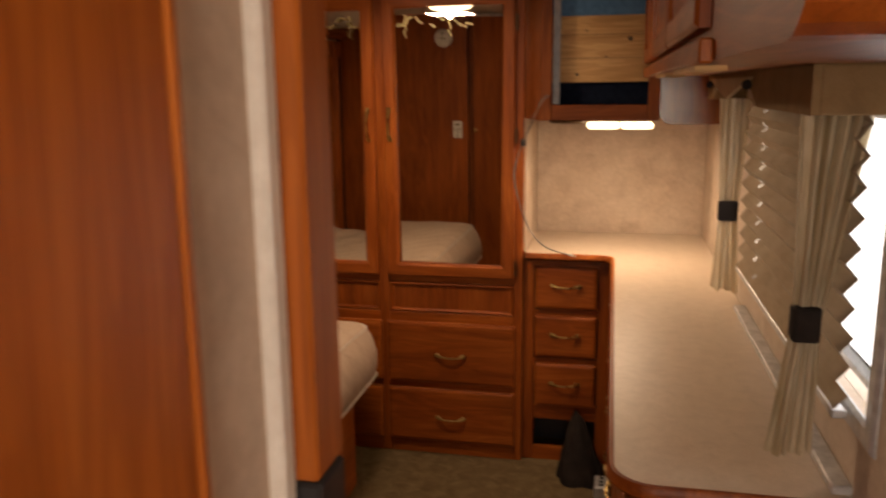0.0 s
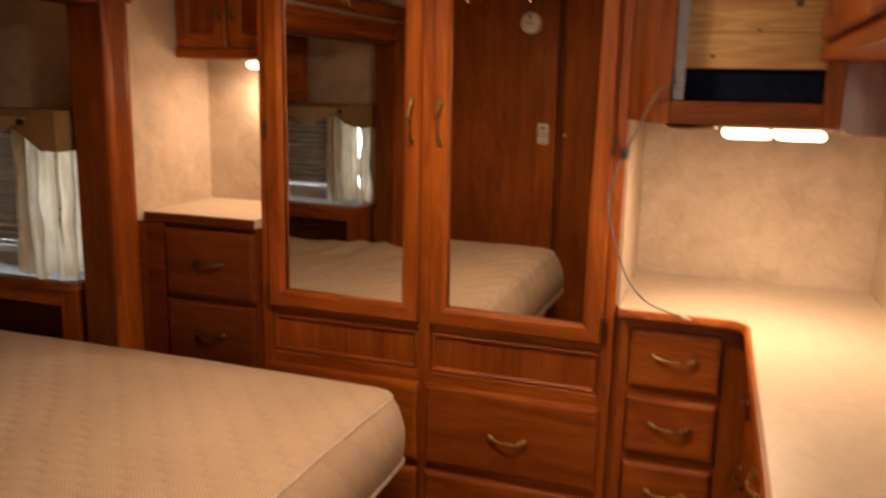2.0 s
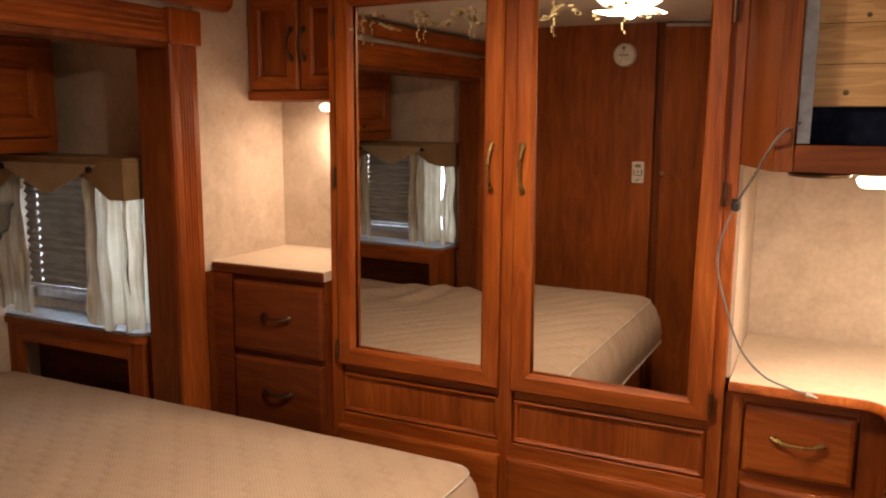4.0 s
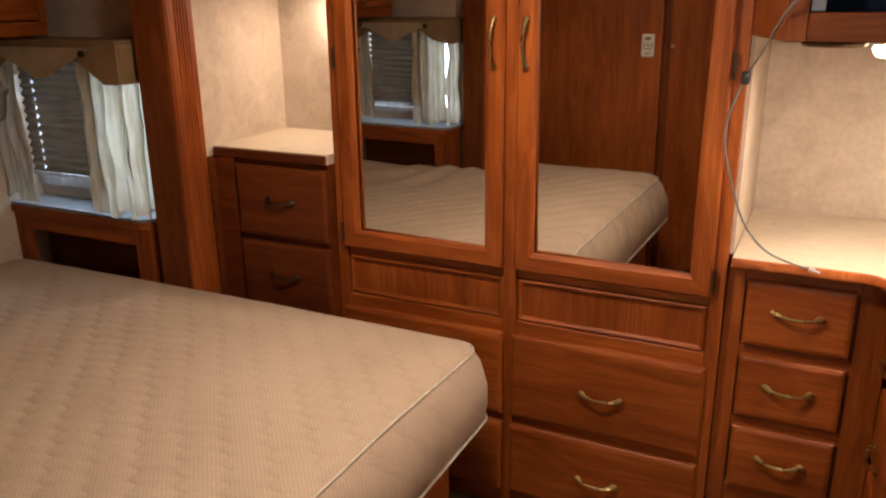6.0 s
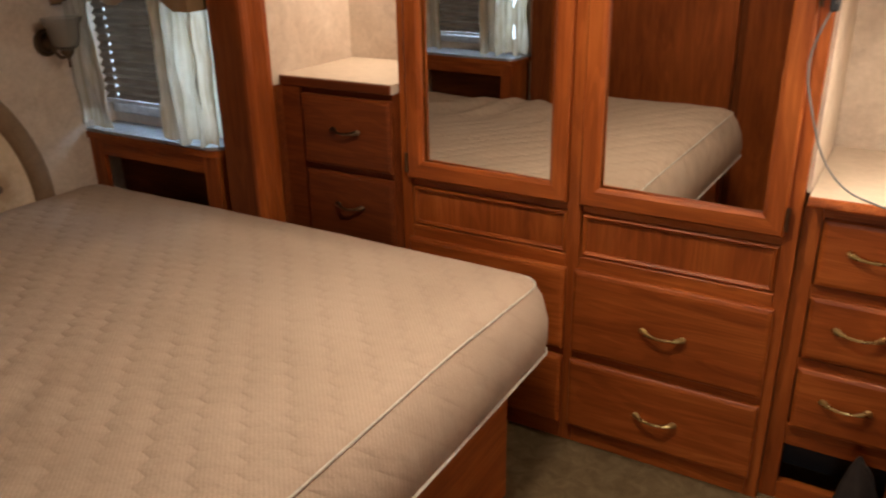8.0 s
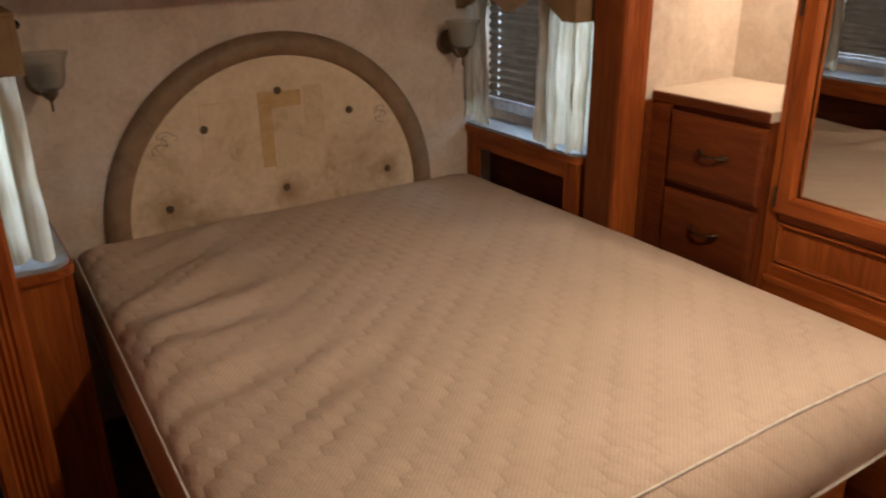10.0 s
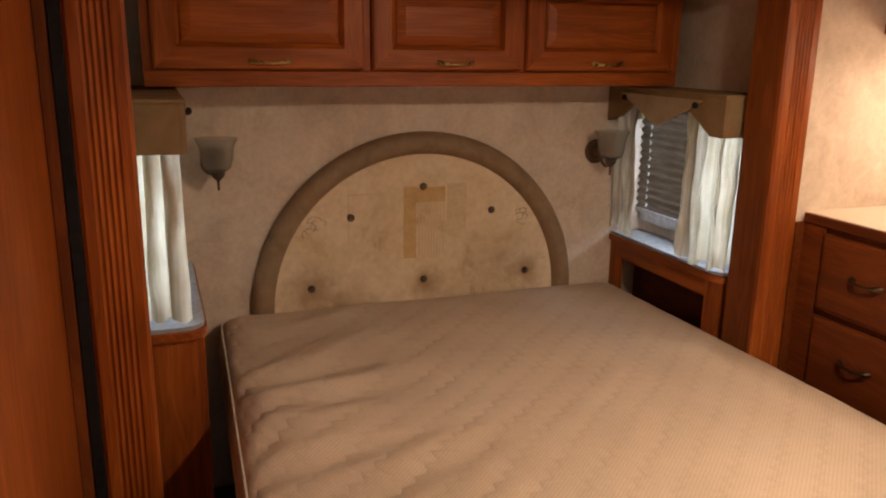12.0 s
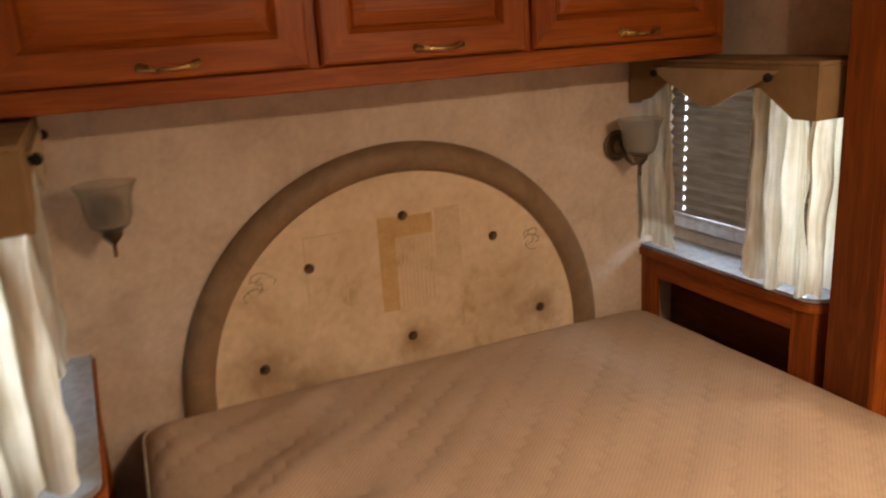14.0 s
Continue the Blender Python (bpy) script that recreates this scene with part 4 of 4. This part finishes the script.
part("tape_ghost", boxes(((-2.2558, 2.180, 0.890), (-2.2552, 2.256, 1.068)), bevel=0.0001), faded_tape, board, "pale mark of old tape")
for y0, y1, z0, z1 in ((1.812, 1.945, 1.040, 1.044), (1.812, 1.816, 0.86, 1.0398), (1.862, 1.872, 0.88, 0.92), (1.915, 1.920, 0.85, 0.93)):
    part("pencil_mark", boxes(((-2.2558, y0, z0), (-2.2552, y1, z1))), faded_tape, board, "faint pencil mark")
for sgn in (-1, 1):
    bm = bmesh.new()
    rnd = random.Random(5 + sgn)
    cy = 2.085 + sgn * 0.385
    for k in range(7):
        a0 = rnd.uniform(0, 6.28)
        c = (cy + rnd.uniform(-0.03, 0.03), 0.93 + rnd.uniform(-0.03, 0.03))
        r = rnd.uniform(0.012, 0.028)
        pts = [(-2.2553, c[0] + r * math.cos(a0 + j * 0.35), c[1] + 0.7 * r * math.sin(a0 + j * 0.35)) for j in range(9)]
        sweep(bm, pts, 0.0011, 4)
    part("scribble", bm, ink_grey, board, "faint pencilled scribble")

# overhead cabinet above the bed
oc = thing("bed_cabinet", (-2.13, 2.05, 1.42), "stained-oak three-door cabinet hung above the bed", "cabinet")
part("body", boxes(((-2.269, 1.181, 1.4285), (-2.012, 2.928, SLIDE_CEIL - 0.003))), panel_x, oc)
part("bottom_rail", boxes(((-2.0115, 1.179, 1.424), (-1.990, 2.930, 1.470)), bevel=0.003), oak_y, oc)
part("top_rail", boxes(((-2.0115, 1.179, 1.758), (-1.990, 2.930, SLIDE_CEIL - 0.003)), bevel=0.003), oak_y, oc)
for y0, y1 in ((1.179, 1.213), (1.795, 1.837), (2.313, 2.347), (2.893, 2.930)):
    part("face_stile", boxes(((-2.0115, y0, 1.4705), (-1.9915, y1, 1.7575))), oak_z, oc)
for y0, y1 in ((1.207, 1.803), (1.829, 2.321), (2.339, 2.899)):
    bm = bmesh.new()
    frame_ring(bm, y0, y1, 1.474, 1.765, 0.072, 1.972, 0.0178, 0.012, m=EAST)
    d = part("door", bm, oak_z, oc, across=oak_y)
    bm = bmesh.new()
    slab(bm, y0 + 0.070, y1 - 0.070, 1.543, 1.696, 1.974, 0.016, 0.034, 0.0135, m=EAST)
    part("raised_panel", bm, oak_y, d)
    pull(d, (y0 + y1) / 2 + 0.02, 1.498, 1.972, m=EAST, length=0.11, material=brass)

# ---- nightstands under the slide-out windows ----
def nightstand(near, far, label):
    """near: the bed side, far: the wall side (y)."""
    s = 1 if far > near else -1
    t = thing("nightstand", (-1.92, (near + far) / 2, 0), label, "nightstand", "nightstands beside the bed")
    lo, hi = min(near, far), max(near, far)
    c = (-1.66, near + s * 0.055)
    pts = [(-2.268, far), (-2.268, near)]
    a = arc(c[0], c[1], 0.055, -90 * s, 0, 6)
    pts += a + [(-1.605, far)]
    part("ledge", extrude_outline(bmesh.new(), [(x, y) for x, y in pts], 0.835, 0.846), ledge_grey, t, "pale grey window ledge")
    part("ledge_edge", extrude_outline(bmesh.new(), [(x + (0.006 if x > -2 else 0), y - s * (0.006 if y != far else 0)) for x, y in pts], 0.812, 0.8345), oak_x, t)
    rail = sorted((near + s * 0.004, near + s * 0.022))
    part("apron", boxes(((-2.20, rail[0], 0.752), (-1.682, rail[1], 0.8115))), oak_x, t)
    part("post", boxes(((-1.681, rail[0], 0.0), (-1.614, rail[1] if s > 0 else rail[1], 0.8115))), oak_z, t)
    part("post", boxes(((-2.268, rail[0], 0.0), (-2.201, rail[1], 0.8115))), oak_z, t)
    ss = sorted((near + s * 0.0225, far - s * 0.001))
    part("side_panel", boxes(((-1.632, ss[0], 0.0), (-1.616, ss[1], 0.8115))), oak_z, t)
    bb = sorted((far - s * 0.012, far - s * 0.002))
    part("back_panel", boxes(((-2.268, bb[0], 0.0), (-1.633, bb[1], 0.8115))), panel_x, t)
    return t


nightstand(2.884, 3.019, "oak nightstand ledge with an open dark recess")
nightstand(1.285, 1.081, "oak nightstand with a rounded pale window ledge")


def pleated_blind(parent, m, u0, u1, v0, v1, d, pleat=0.028, deep=0.016, holes=(), wide=0.006, cloth=None):
    """A folded paper blind hanging in front of the glass, its face at depth d, with cord holes through the folds."""
    bm = bmesh.new()
    n = int((v1 - v0) / (pleat / 2))
    us = sorted([u0, u1] + [h + o for h in holes for o in (-wide / 2, wide / 2)])
    rows = []
    for k in range(n * 2 + 1):
        v = v0 + (v1 - v0) * k / (n * 2)
        dd = d + deep * (0.0, 0.5, 1.0, 0.5)[k % 4] + 0.002 * noise.noise(Vector((v * 30, u0, 0)))
        rows.append([bm.verts.new(m @ Vector((u, dd, v))) for u in us])
    for k, (r, s) in enumerate(zip(rows, rows[1:])):
        for j in range(len(us) - 1):
            if j % 2 == 1 and k % 4 in (1, 2):
                continue
            bm.faces.new((r[j], r[j + 1], s[j + 1], s[j]))
    b = part("blind", bm, cloth or blind_cloth, parent, "pleated paper blind")
    bm = bmesh.new()
    box(bm, (u0, d - 0.002, v0 - 0.016), (u1, d + deep, v0 - 0.001), 0.002, m)
    part("blind_rail", bm, aluminium, b)
    return b


def curtain(parent, m, u0, u1, v0, v1, d, folds=5, deep=0.016, tie=None, flare=0.0, label="", seed=1, pinch=0.46, drift=0.0):
    """A gathered curtain panel; tie: height at which a band draws it in."""
    bm = bmesh.new()
    cols, rows = folds * 10, 26
    c0 = (u0 + u1) / 2
    grid = []
    for i in range(rows + 1):
        v = v1 + (v0 - v1) * i / rows
        draw = 1.0
        if tie:
            draw = pinch + (1 - pinch) * (v - tie) / (v1 - tie) if v > tie else pinch + 0.30 * (tie - v) / (tie - v0)
        wide = draw * (1.0 + flare * (v1 - v) / (v1 - v0))
        row = []
        for j in range(cols + 1):
            s = j / cols
            ph = 2 * math.pi * folds * s + 2.2 * noise.noise(Vector((s * 3 + seed, v * 1.2, 0)))
            dd = d + deep * (0.5 + 0.5 * draw) * (0.75 + 0.9 * noise.noise(Vector((s * 4, v * 1.5, seed + 9)))) * math.sin(ph) + (0.008 if tie else 0.020) * noise.noise(Vector((s * 5, v * 7, seed)))
            u = c0 + (u0 + (u1 - u0) * s - c0) * wide + 0.006 * math.cos(ph) * (0.5 if tie else 1.0) + drift * (v1 - v) / (v1 - v0)
            hem = 0.026 * noise.noise(Vector((s * 5, seed, 3))) * max(0.0, (i - rows + 6) / 6)
            row.append(bm.verts.new(m @ Vector((u, dd, v + hem))))
        grid.append(row)
    for r, s in zip(grid, grid[1:]):
        for j in range(cols):
            bm.faces.new((r[j], r[j + 1], s[j + 1], s[j]))
    c = part("curtain", bm, curtain_cloth, parent, label or "sheer off-white curtain panel", True)
    if tie:
        bm = bmesh.new()
        w = (u1 - u0) * (pinch + 0.01)
        c0 += drift * (v1 - tie) / (v1 - v0)
        box(bm, (c0 - w / 2, d - deep - 0.004, tie - 0.030), (c0 + w / 2, d + deep + 0.002, tie + 0.030), 0.006, m, 2)
        part("tie_band", bm, black_cloth, c, "dark brown tie band")
    return c


def window_unit(name, label, m, u0, u1, v0, v1, d, depth, parts=2):
    """Frame, glass and sill of a window in an opening whose room side is at depth d."""
    t = thing(name, m @ Vector(((u0 + u1) / 2, d, v0)), label, "window", kind="structure")
    bm = bmesh.new()
    frame_ring(bm, u0 - 0.018, u1 + 0.018, v0 - 0.018, v1 + 0.018, 0.040, d - 0.010, 0.0095, 0.006, m)
    part("window_frame", bm, aluminium, t, across=aluminium)
    bm = bmesh.new()
    w = (u1 - u0) / parts
    for k in range(1, parts):
        box(bm, (u0 + k * w - 0.012, d + 0.012, v0), (u0 + k * w + 0.012, d + 0.03, v1), 0.002, m)
    if parts > 1:
        part("mullion", bm, aluminium, t)
    else:
        bm.free()
    for k in range(parts):
        bm = bmesh.new()
        box(bm, (u0 + k * w, d + 0.034, v0), (u0 + (k + 1) * w, d + 0.038, v1), 0.0, m)
        g = part("pane", bm, window_glass, t)
        g.visible_shadow = False
    return t


NORTH = FRONT                                      # room side looks to -y
SOUTH = Matrix.Rotation(radians(180), 4, "Z")      # room side looks to +y


def valance(m, u0, u1, v0, v1, d0, d1, flap0, flap1, label):
    """A fabric-covered pelmet box with a pointed flap on its face."""
    t = thing("valance", m @ Vector(((u0 + u1) / 2, d1, v0)), label, "valance", "fabric valances over the windows")
    bm = bmesh.new()
    mid0, mid1 = flap0 + 0.01, flap1 - 0.01
    # front board whose lower edge rises between the ends
    rise = (v1 - v0) * 0.55
    us = [(u0, v0), (mid0 - 0.02, v0 + 0.02), (mid0 + 0.05, v0 + rise), (mid1 - 0.05, v0 + rise), (mid1 + 0.05, v0), (u1, v0)]
    fr = [bm.verts.new(m @ Vector((u, d0, v))) for u, v in us] + [bm.verts.new(m @ Vector((u1, d0, v1))), bm.verts.new(m @ Vector((u0, d0, v1)))]
    bk = [bm.verts.new(m @ Vector((u, d0 + 0.012, v))) for u, v in us] + [bm.verts.new(m @ Vector((u1, d0 + 0.012, v1))), bm.verts.new(m @ Vector((u0, d0 + 0.012, v1)))]
    for k in range(8):
        bm.faces.new((fr[k], fr[(k + 1) % 8], bk[(k + 1) % 8], bk[k]))
    bm.faces.new(fr)
    bm.faces.new(bk[::-1])
    part("front_board", bm, fabric_tan, t)
    part("end_board", boxes(((u0, d0 + 0.0125, v0), (u0 + 0.012, d1, v1)), bevel=0.002, m=m), fabric_tan, t)
    part("end_board", boxes(((u1 - 0.012, d0 + 0.0125, v0), (u1, d1, v1)), bevel=0.002, m=m), fabric_tan, t)
    part("top_board", boxes(((u0, d0, v1 + 0.0005), (u1, d1, v1 + 0.010)), bevel=0.002, m=m), fabric_tan, t)
    bm = bmesh.new()
    c = (flap0 + flap1) / 2
    tri = [(flap0, v1 - 0.012), (flap1, v1 - 0.012), (c + 0.02, v0 + 0.012), (c - 0.02, v0 + 0.012)]
    f = [bm.verts.new(m @ Vector((u, d0 - 0.009, v))) for u, v in tri]
    b = [bm.verts.new(m @ Vector((u, d0 - 0.0015, v))) for u, v in tri]
    for k in range(4):
        bm.faces.new((f[k], f[(k + 1) % 4], b[(k + 1) % 4], b[k]))
    bm.faces.new(f)
    bm.faces.new(b[::-1])
    flap = part("flap", bm, fabric_pale, t, "pale pointed fabric flap")
    for u in (flap0 + 0.028, flap1 - 0.028):
        bm = bmesh.new()
        bmesh.ops.create_uvsphere(bm, u_segments=10, v_segments=6, radius=0.011, matrix=Matrix.Translation(m @ Vector((u, d0 - 0.011, v1 - 0.028))))
        part("button", bm, black_cloth, flap, "black covered button", True)
    return t


for m, wd, flip, nm in ((NORTH, 3.02, 1, "window_1"), (SOUTH, -1.08, -1, "window_2")):
    def U(a, b):
        return (a, b) if flip > 0 else (-b, -a)
    win = window_unit(nm, "small aluminium-framed window with blind and curtains", m, *U(-2.25, -1.64), 0.90, 1.37, wd, 0.06, 1)
    pleated_blind(win, m, *U(-2.245, -1.725), 0.945, 1.368, wd - 0.045, 0.030, 0.014, (flip * -2.19,), 0.009, blind_dark)
    g = thing("curtains", m @ Vector((flip * -1.92, wd - 0.09, 0.85)), "pair of creamy sheer curtains at the small window", "curtains", "curtains beside the bed")
    curtain(g, m, *U(-2.245, -2.125), 0.868, 1.385, wd - 0.150, 3, 0.013, flare=0.55, seed=3)
    curtain(g, m, *U(-1.830, -1.640), 0.862, 1.385, wd - 0.148, 4, 0.018, flare=0.10, seed=8)
    a, b = sorted((flip * (wd - 0.008), flip * (wd - 0.165)))
    curtain(g, EAST, a, b, 0.862, 1.290, 1.622, 3, 0.012, flare=0.05, seed=11 + flip)
    valance(m, *U(-2.262, -1.598), 1.285, 1.405, wd - 0.188, wd - 0.001, *U(-2.165, -1.703), "tan fabric valance box with a pale pointed flap")

# long window over the counter
win = window_unit("window_3", "long aluminium-framed window behind a pleated blind", WEST, -2.35, -1.165, 1.03, 1.53, 0.90, 0.06, 2)
pleated_blind(win, WEST, -2.31, -1.245, 1.048, 1.525, 0.862, 0.046, 0.020, (-2.095,), 0.015)
part("window_sill", boxes(((0.866, 1.23, 0.906), (0.899, 2.34, 0.922)), bevel=0.003), aluminium, win, "bare aluminium track along the counter")
g = thing("curtains", (0.86, 1.85, 0.906), "pair of gathered sheer curtains with dark tie bands", "curtains")
curtain(g, FRONT, 0.800, 0.888, 0.945, 1.52, 2.42, 4, 0.014, tie=1.19, label="narrow grey-white curtain", seed=2, pinch=0.62)
curtain(g, FRONT, 0.782, 0.894, 0.950, 1.52, 1.285, 6, 0.016, tie=1.178, seed=5, pinch=0.38, drift=-0.034)
valance(WEST, -2.56, -1.215, 1.515, 1.588, 0.785, 0.899, -2.45, -1.72, "tan fabric valance box over the long window")

bm = bmesh.new()
box(bm, (-1.90, 2.925, 0.8465), (-1.80, 2.945, 0.853), 0.002)
single("blind_bracket", bm, white_plastic, "loose white plastic blind bracket on the ledge", "bracket")

# ---- lamps ----
lamp = thing("ceiling_lamp", (-0.32, 2.32, CEIL), "round lit ceiling lamp with a white glass dome", "lamp")
bm = bmesh.new()
lathe(bm, [(0.135, -0.0005), (0.14, -0.012), (0.125, -0.020), (0.118, -0.020)], (-0.32, 2.32, CEIL), 28)
part("ring", bm, brass, lamp, "brass ring", True)
bm = bmesh.new()
lathe(bm, [(0.117, -0.0205), (0.112, -0.035), (0.09, -0.052), (0.05, -0.062), (0.0001, -0.065)], (-0.32, 2.32, CEIL), 28)
part("dome", bm, glow, lamp, "glowing white glass dome", True)


def sconce(y, z):
    t = thing("wall_sconce", (-2.268, y, z), "antique brass wall sconce with an unlit glass cup", "lamp", "sconces beside the headboard")
    bm = bmesh.new()
    lathe(bm, [(0.045, 0.0), (0.047, 0.006), (0.040, 0.011), (0.034, 0.010), (0.030, 0.017), (0.020, 0.018), (0.012, 0.026), (0.0001, 0.028)], (-2.2695, y, z), 22, FACE)
    part("back_plate", bm, bronze, t, "", True)
    bm = bmesh.new()
    sweep(bm, [(-2.245, y, z), (-2.215, y, z - 0.035), (-2.19, y, z - 0.047), (-2.165, y, z - 0.040), (-2.155, y, z - 0.028)], 0.0055, 8)
    part("arm", bm, bronze, t, "", True)
    bm = bmesh.new()
    lathe(bm, [(0.004, -0.075), (0.004, -0.05), (0.006, -0.045), (0.016, -0.035), (0.022, -0.026), (0.022, -0.018)], (-2.155, y, z), 16)
    part("socket", bm, bronze, t, "", True)
    bm = bmesh.new()
    lathe(bm, [(0.022, -0.0175), (0.040, -0.006), (0.049, 0.02), (0.053, 0.060), (0.066, 0.088), (0.063, 0.088), (0.050, 0.060), (0.046, 0.02), (0.037, -0.003), (0.020, -0.012)], (-2.155, y, z), 24)
    part("shade", bm, shade_glass, t, "clear ribbed glass cup", True)
    return t


sconce(2.790, 1.165)
sconce(1.376, 1.172)

# ---- small fittings ----
bm = bmesh.new()
lathe(bm, [(0.058, 0.0), (0.058, 0.018), (0.052, 0.030), (0.030, 0.034), (0.0001, 0.034)], (-0.715, 0.9805, 1.795), 26, Matrix.Rotation(radians(-90), 4, "X"))
alarm = thing("smoke_alarm", (-0.715, 0.98, 1.81), "round white smoke alarm on the closet wall", "smoke alarm")
part("case", bm, white_plastic, alarm, "", True)
part("grille", boxes(((-0.740, 1.0148, 1.791), (-0.690, 1.0165, 1.797)), bevel=0.0005), ink_grey, alarm)
part("test_button", boxes(((-0.722, 1.0148, 1.823), (-0.708, 1.0175, 1.835)), bevel=0.002), black_plastic, alarm)
sw = thing("wall_switch", (-0.629, 0.98, 1.155), "white control plate with dark buttons on the closet wall", "switch")
part("plate", boxes(((-0.660, 0.9802, 1.150), (-0.598, 0.989, 1.262)), bevel=0.006), white_plastic, sw)
part("display", boxes(((-0.644, 0.9892, 1.232), (-0.614, 0.9898, 1.248))), ink_grey, sw)
for x0, x1, z0, z1 in ((-0.678, -0.672, 1.192, 1.222), (-0.638, -0.632, 1.192, 1.222), (-0.671, -0.639, 1.188, 1.193), (-0.660, -0.650, 1.205, 1.216), (-0.664, -0.646, 1.164, 1.171)):
    part("button", boxes(((x0 + 0.026, 0.9892, z0), (x1 + 0.026, 0.9905, z1)), bevel=0.0004), ink_grey, sw)

# dark bag and junction box under the counter corner
bag = thing("black_bag", (0.41, 2.95, 0), "slumped black bag drawn to a point in the counter corner", "bag")
bm = bmesh.new()
rows = []
for i in range(17):
    h = i / 16
    ring = []
    for j in range(40):
        a = 2 * math.pi * j / 40
        r = (1 - h) ** 0.8 * (1 + 0.10 * math.sin(5 * a + 4 * h) + 0.14 * noise.noise(Vector((math.cos(a) * 2, math.sin(a) * 2, h * 4)))) + 0.07
        ring.append(bm.verts.new((0.415 - 0.025 * h + 0.085 * r * math.cos(a), 2.95 + 0.05 * h + 0.075 * r * math.sin(a), 0.001 + 0.27 * h ** 0.9)))
    rows.append(ring)
for r, q in zip(rows, rows[1:]):
    for j in range(40):
        bm.faces.new((r[j], r[(j + 1) % 40], q[(j + 1) % 40], q[j]))
bm.faces.new(rows[0][::-1])
bm.faces.new(rows[-1])
part("sack", bm, black_cloth, bag, "", True)
bm = bmesh.new()
sweep(bm, [(0.395, 2.995, 0.262), (0.42, 2.985, 0.24), (0.45, 2.965, 0.15), (0.485, 2.94, 0.06), (0.50, 2.93, 0.01)], 0.006, 8)
part("strap", bm, black_cloth, bag, "", True)

box_grey = thing("outlet_box", (0.50, 2.83, 0), "small grey outlet box on the carpet", "outlet box")
part("case", boxes(((0.472, 2.80, 0.001), (0.528, 2.90, 0.05)), bevel=0.004), aluminium, box_grey)
for k in range(3):
    part("socket", boxes(((0.490, 2.812 + 0.028 * k, 0.0505), (0.510, 2.828 + 0.028 * k, 0.0525)), bevel=0.0005), black_plastic, box_grey)
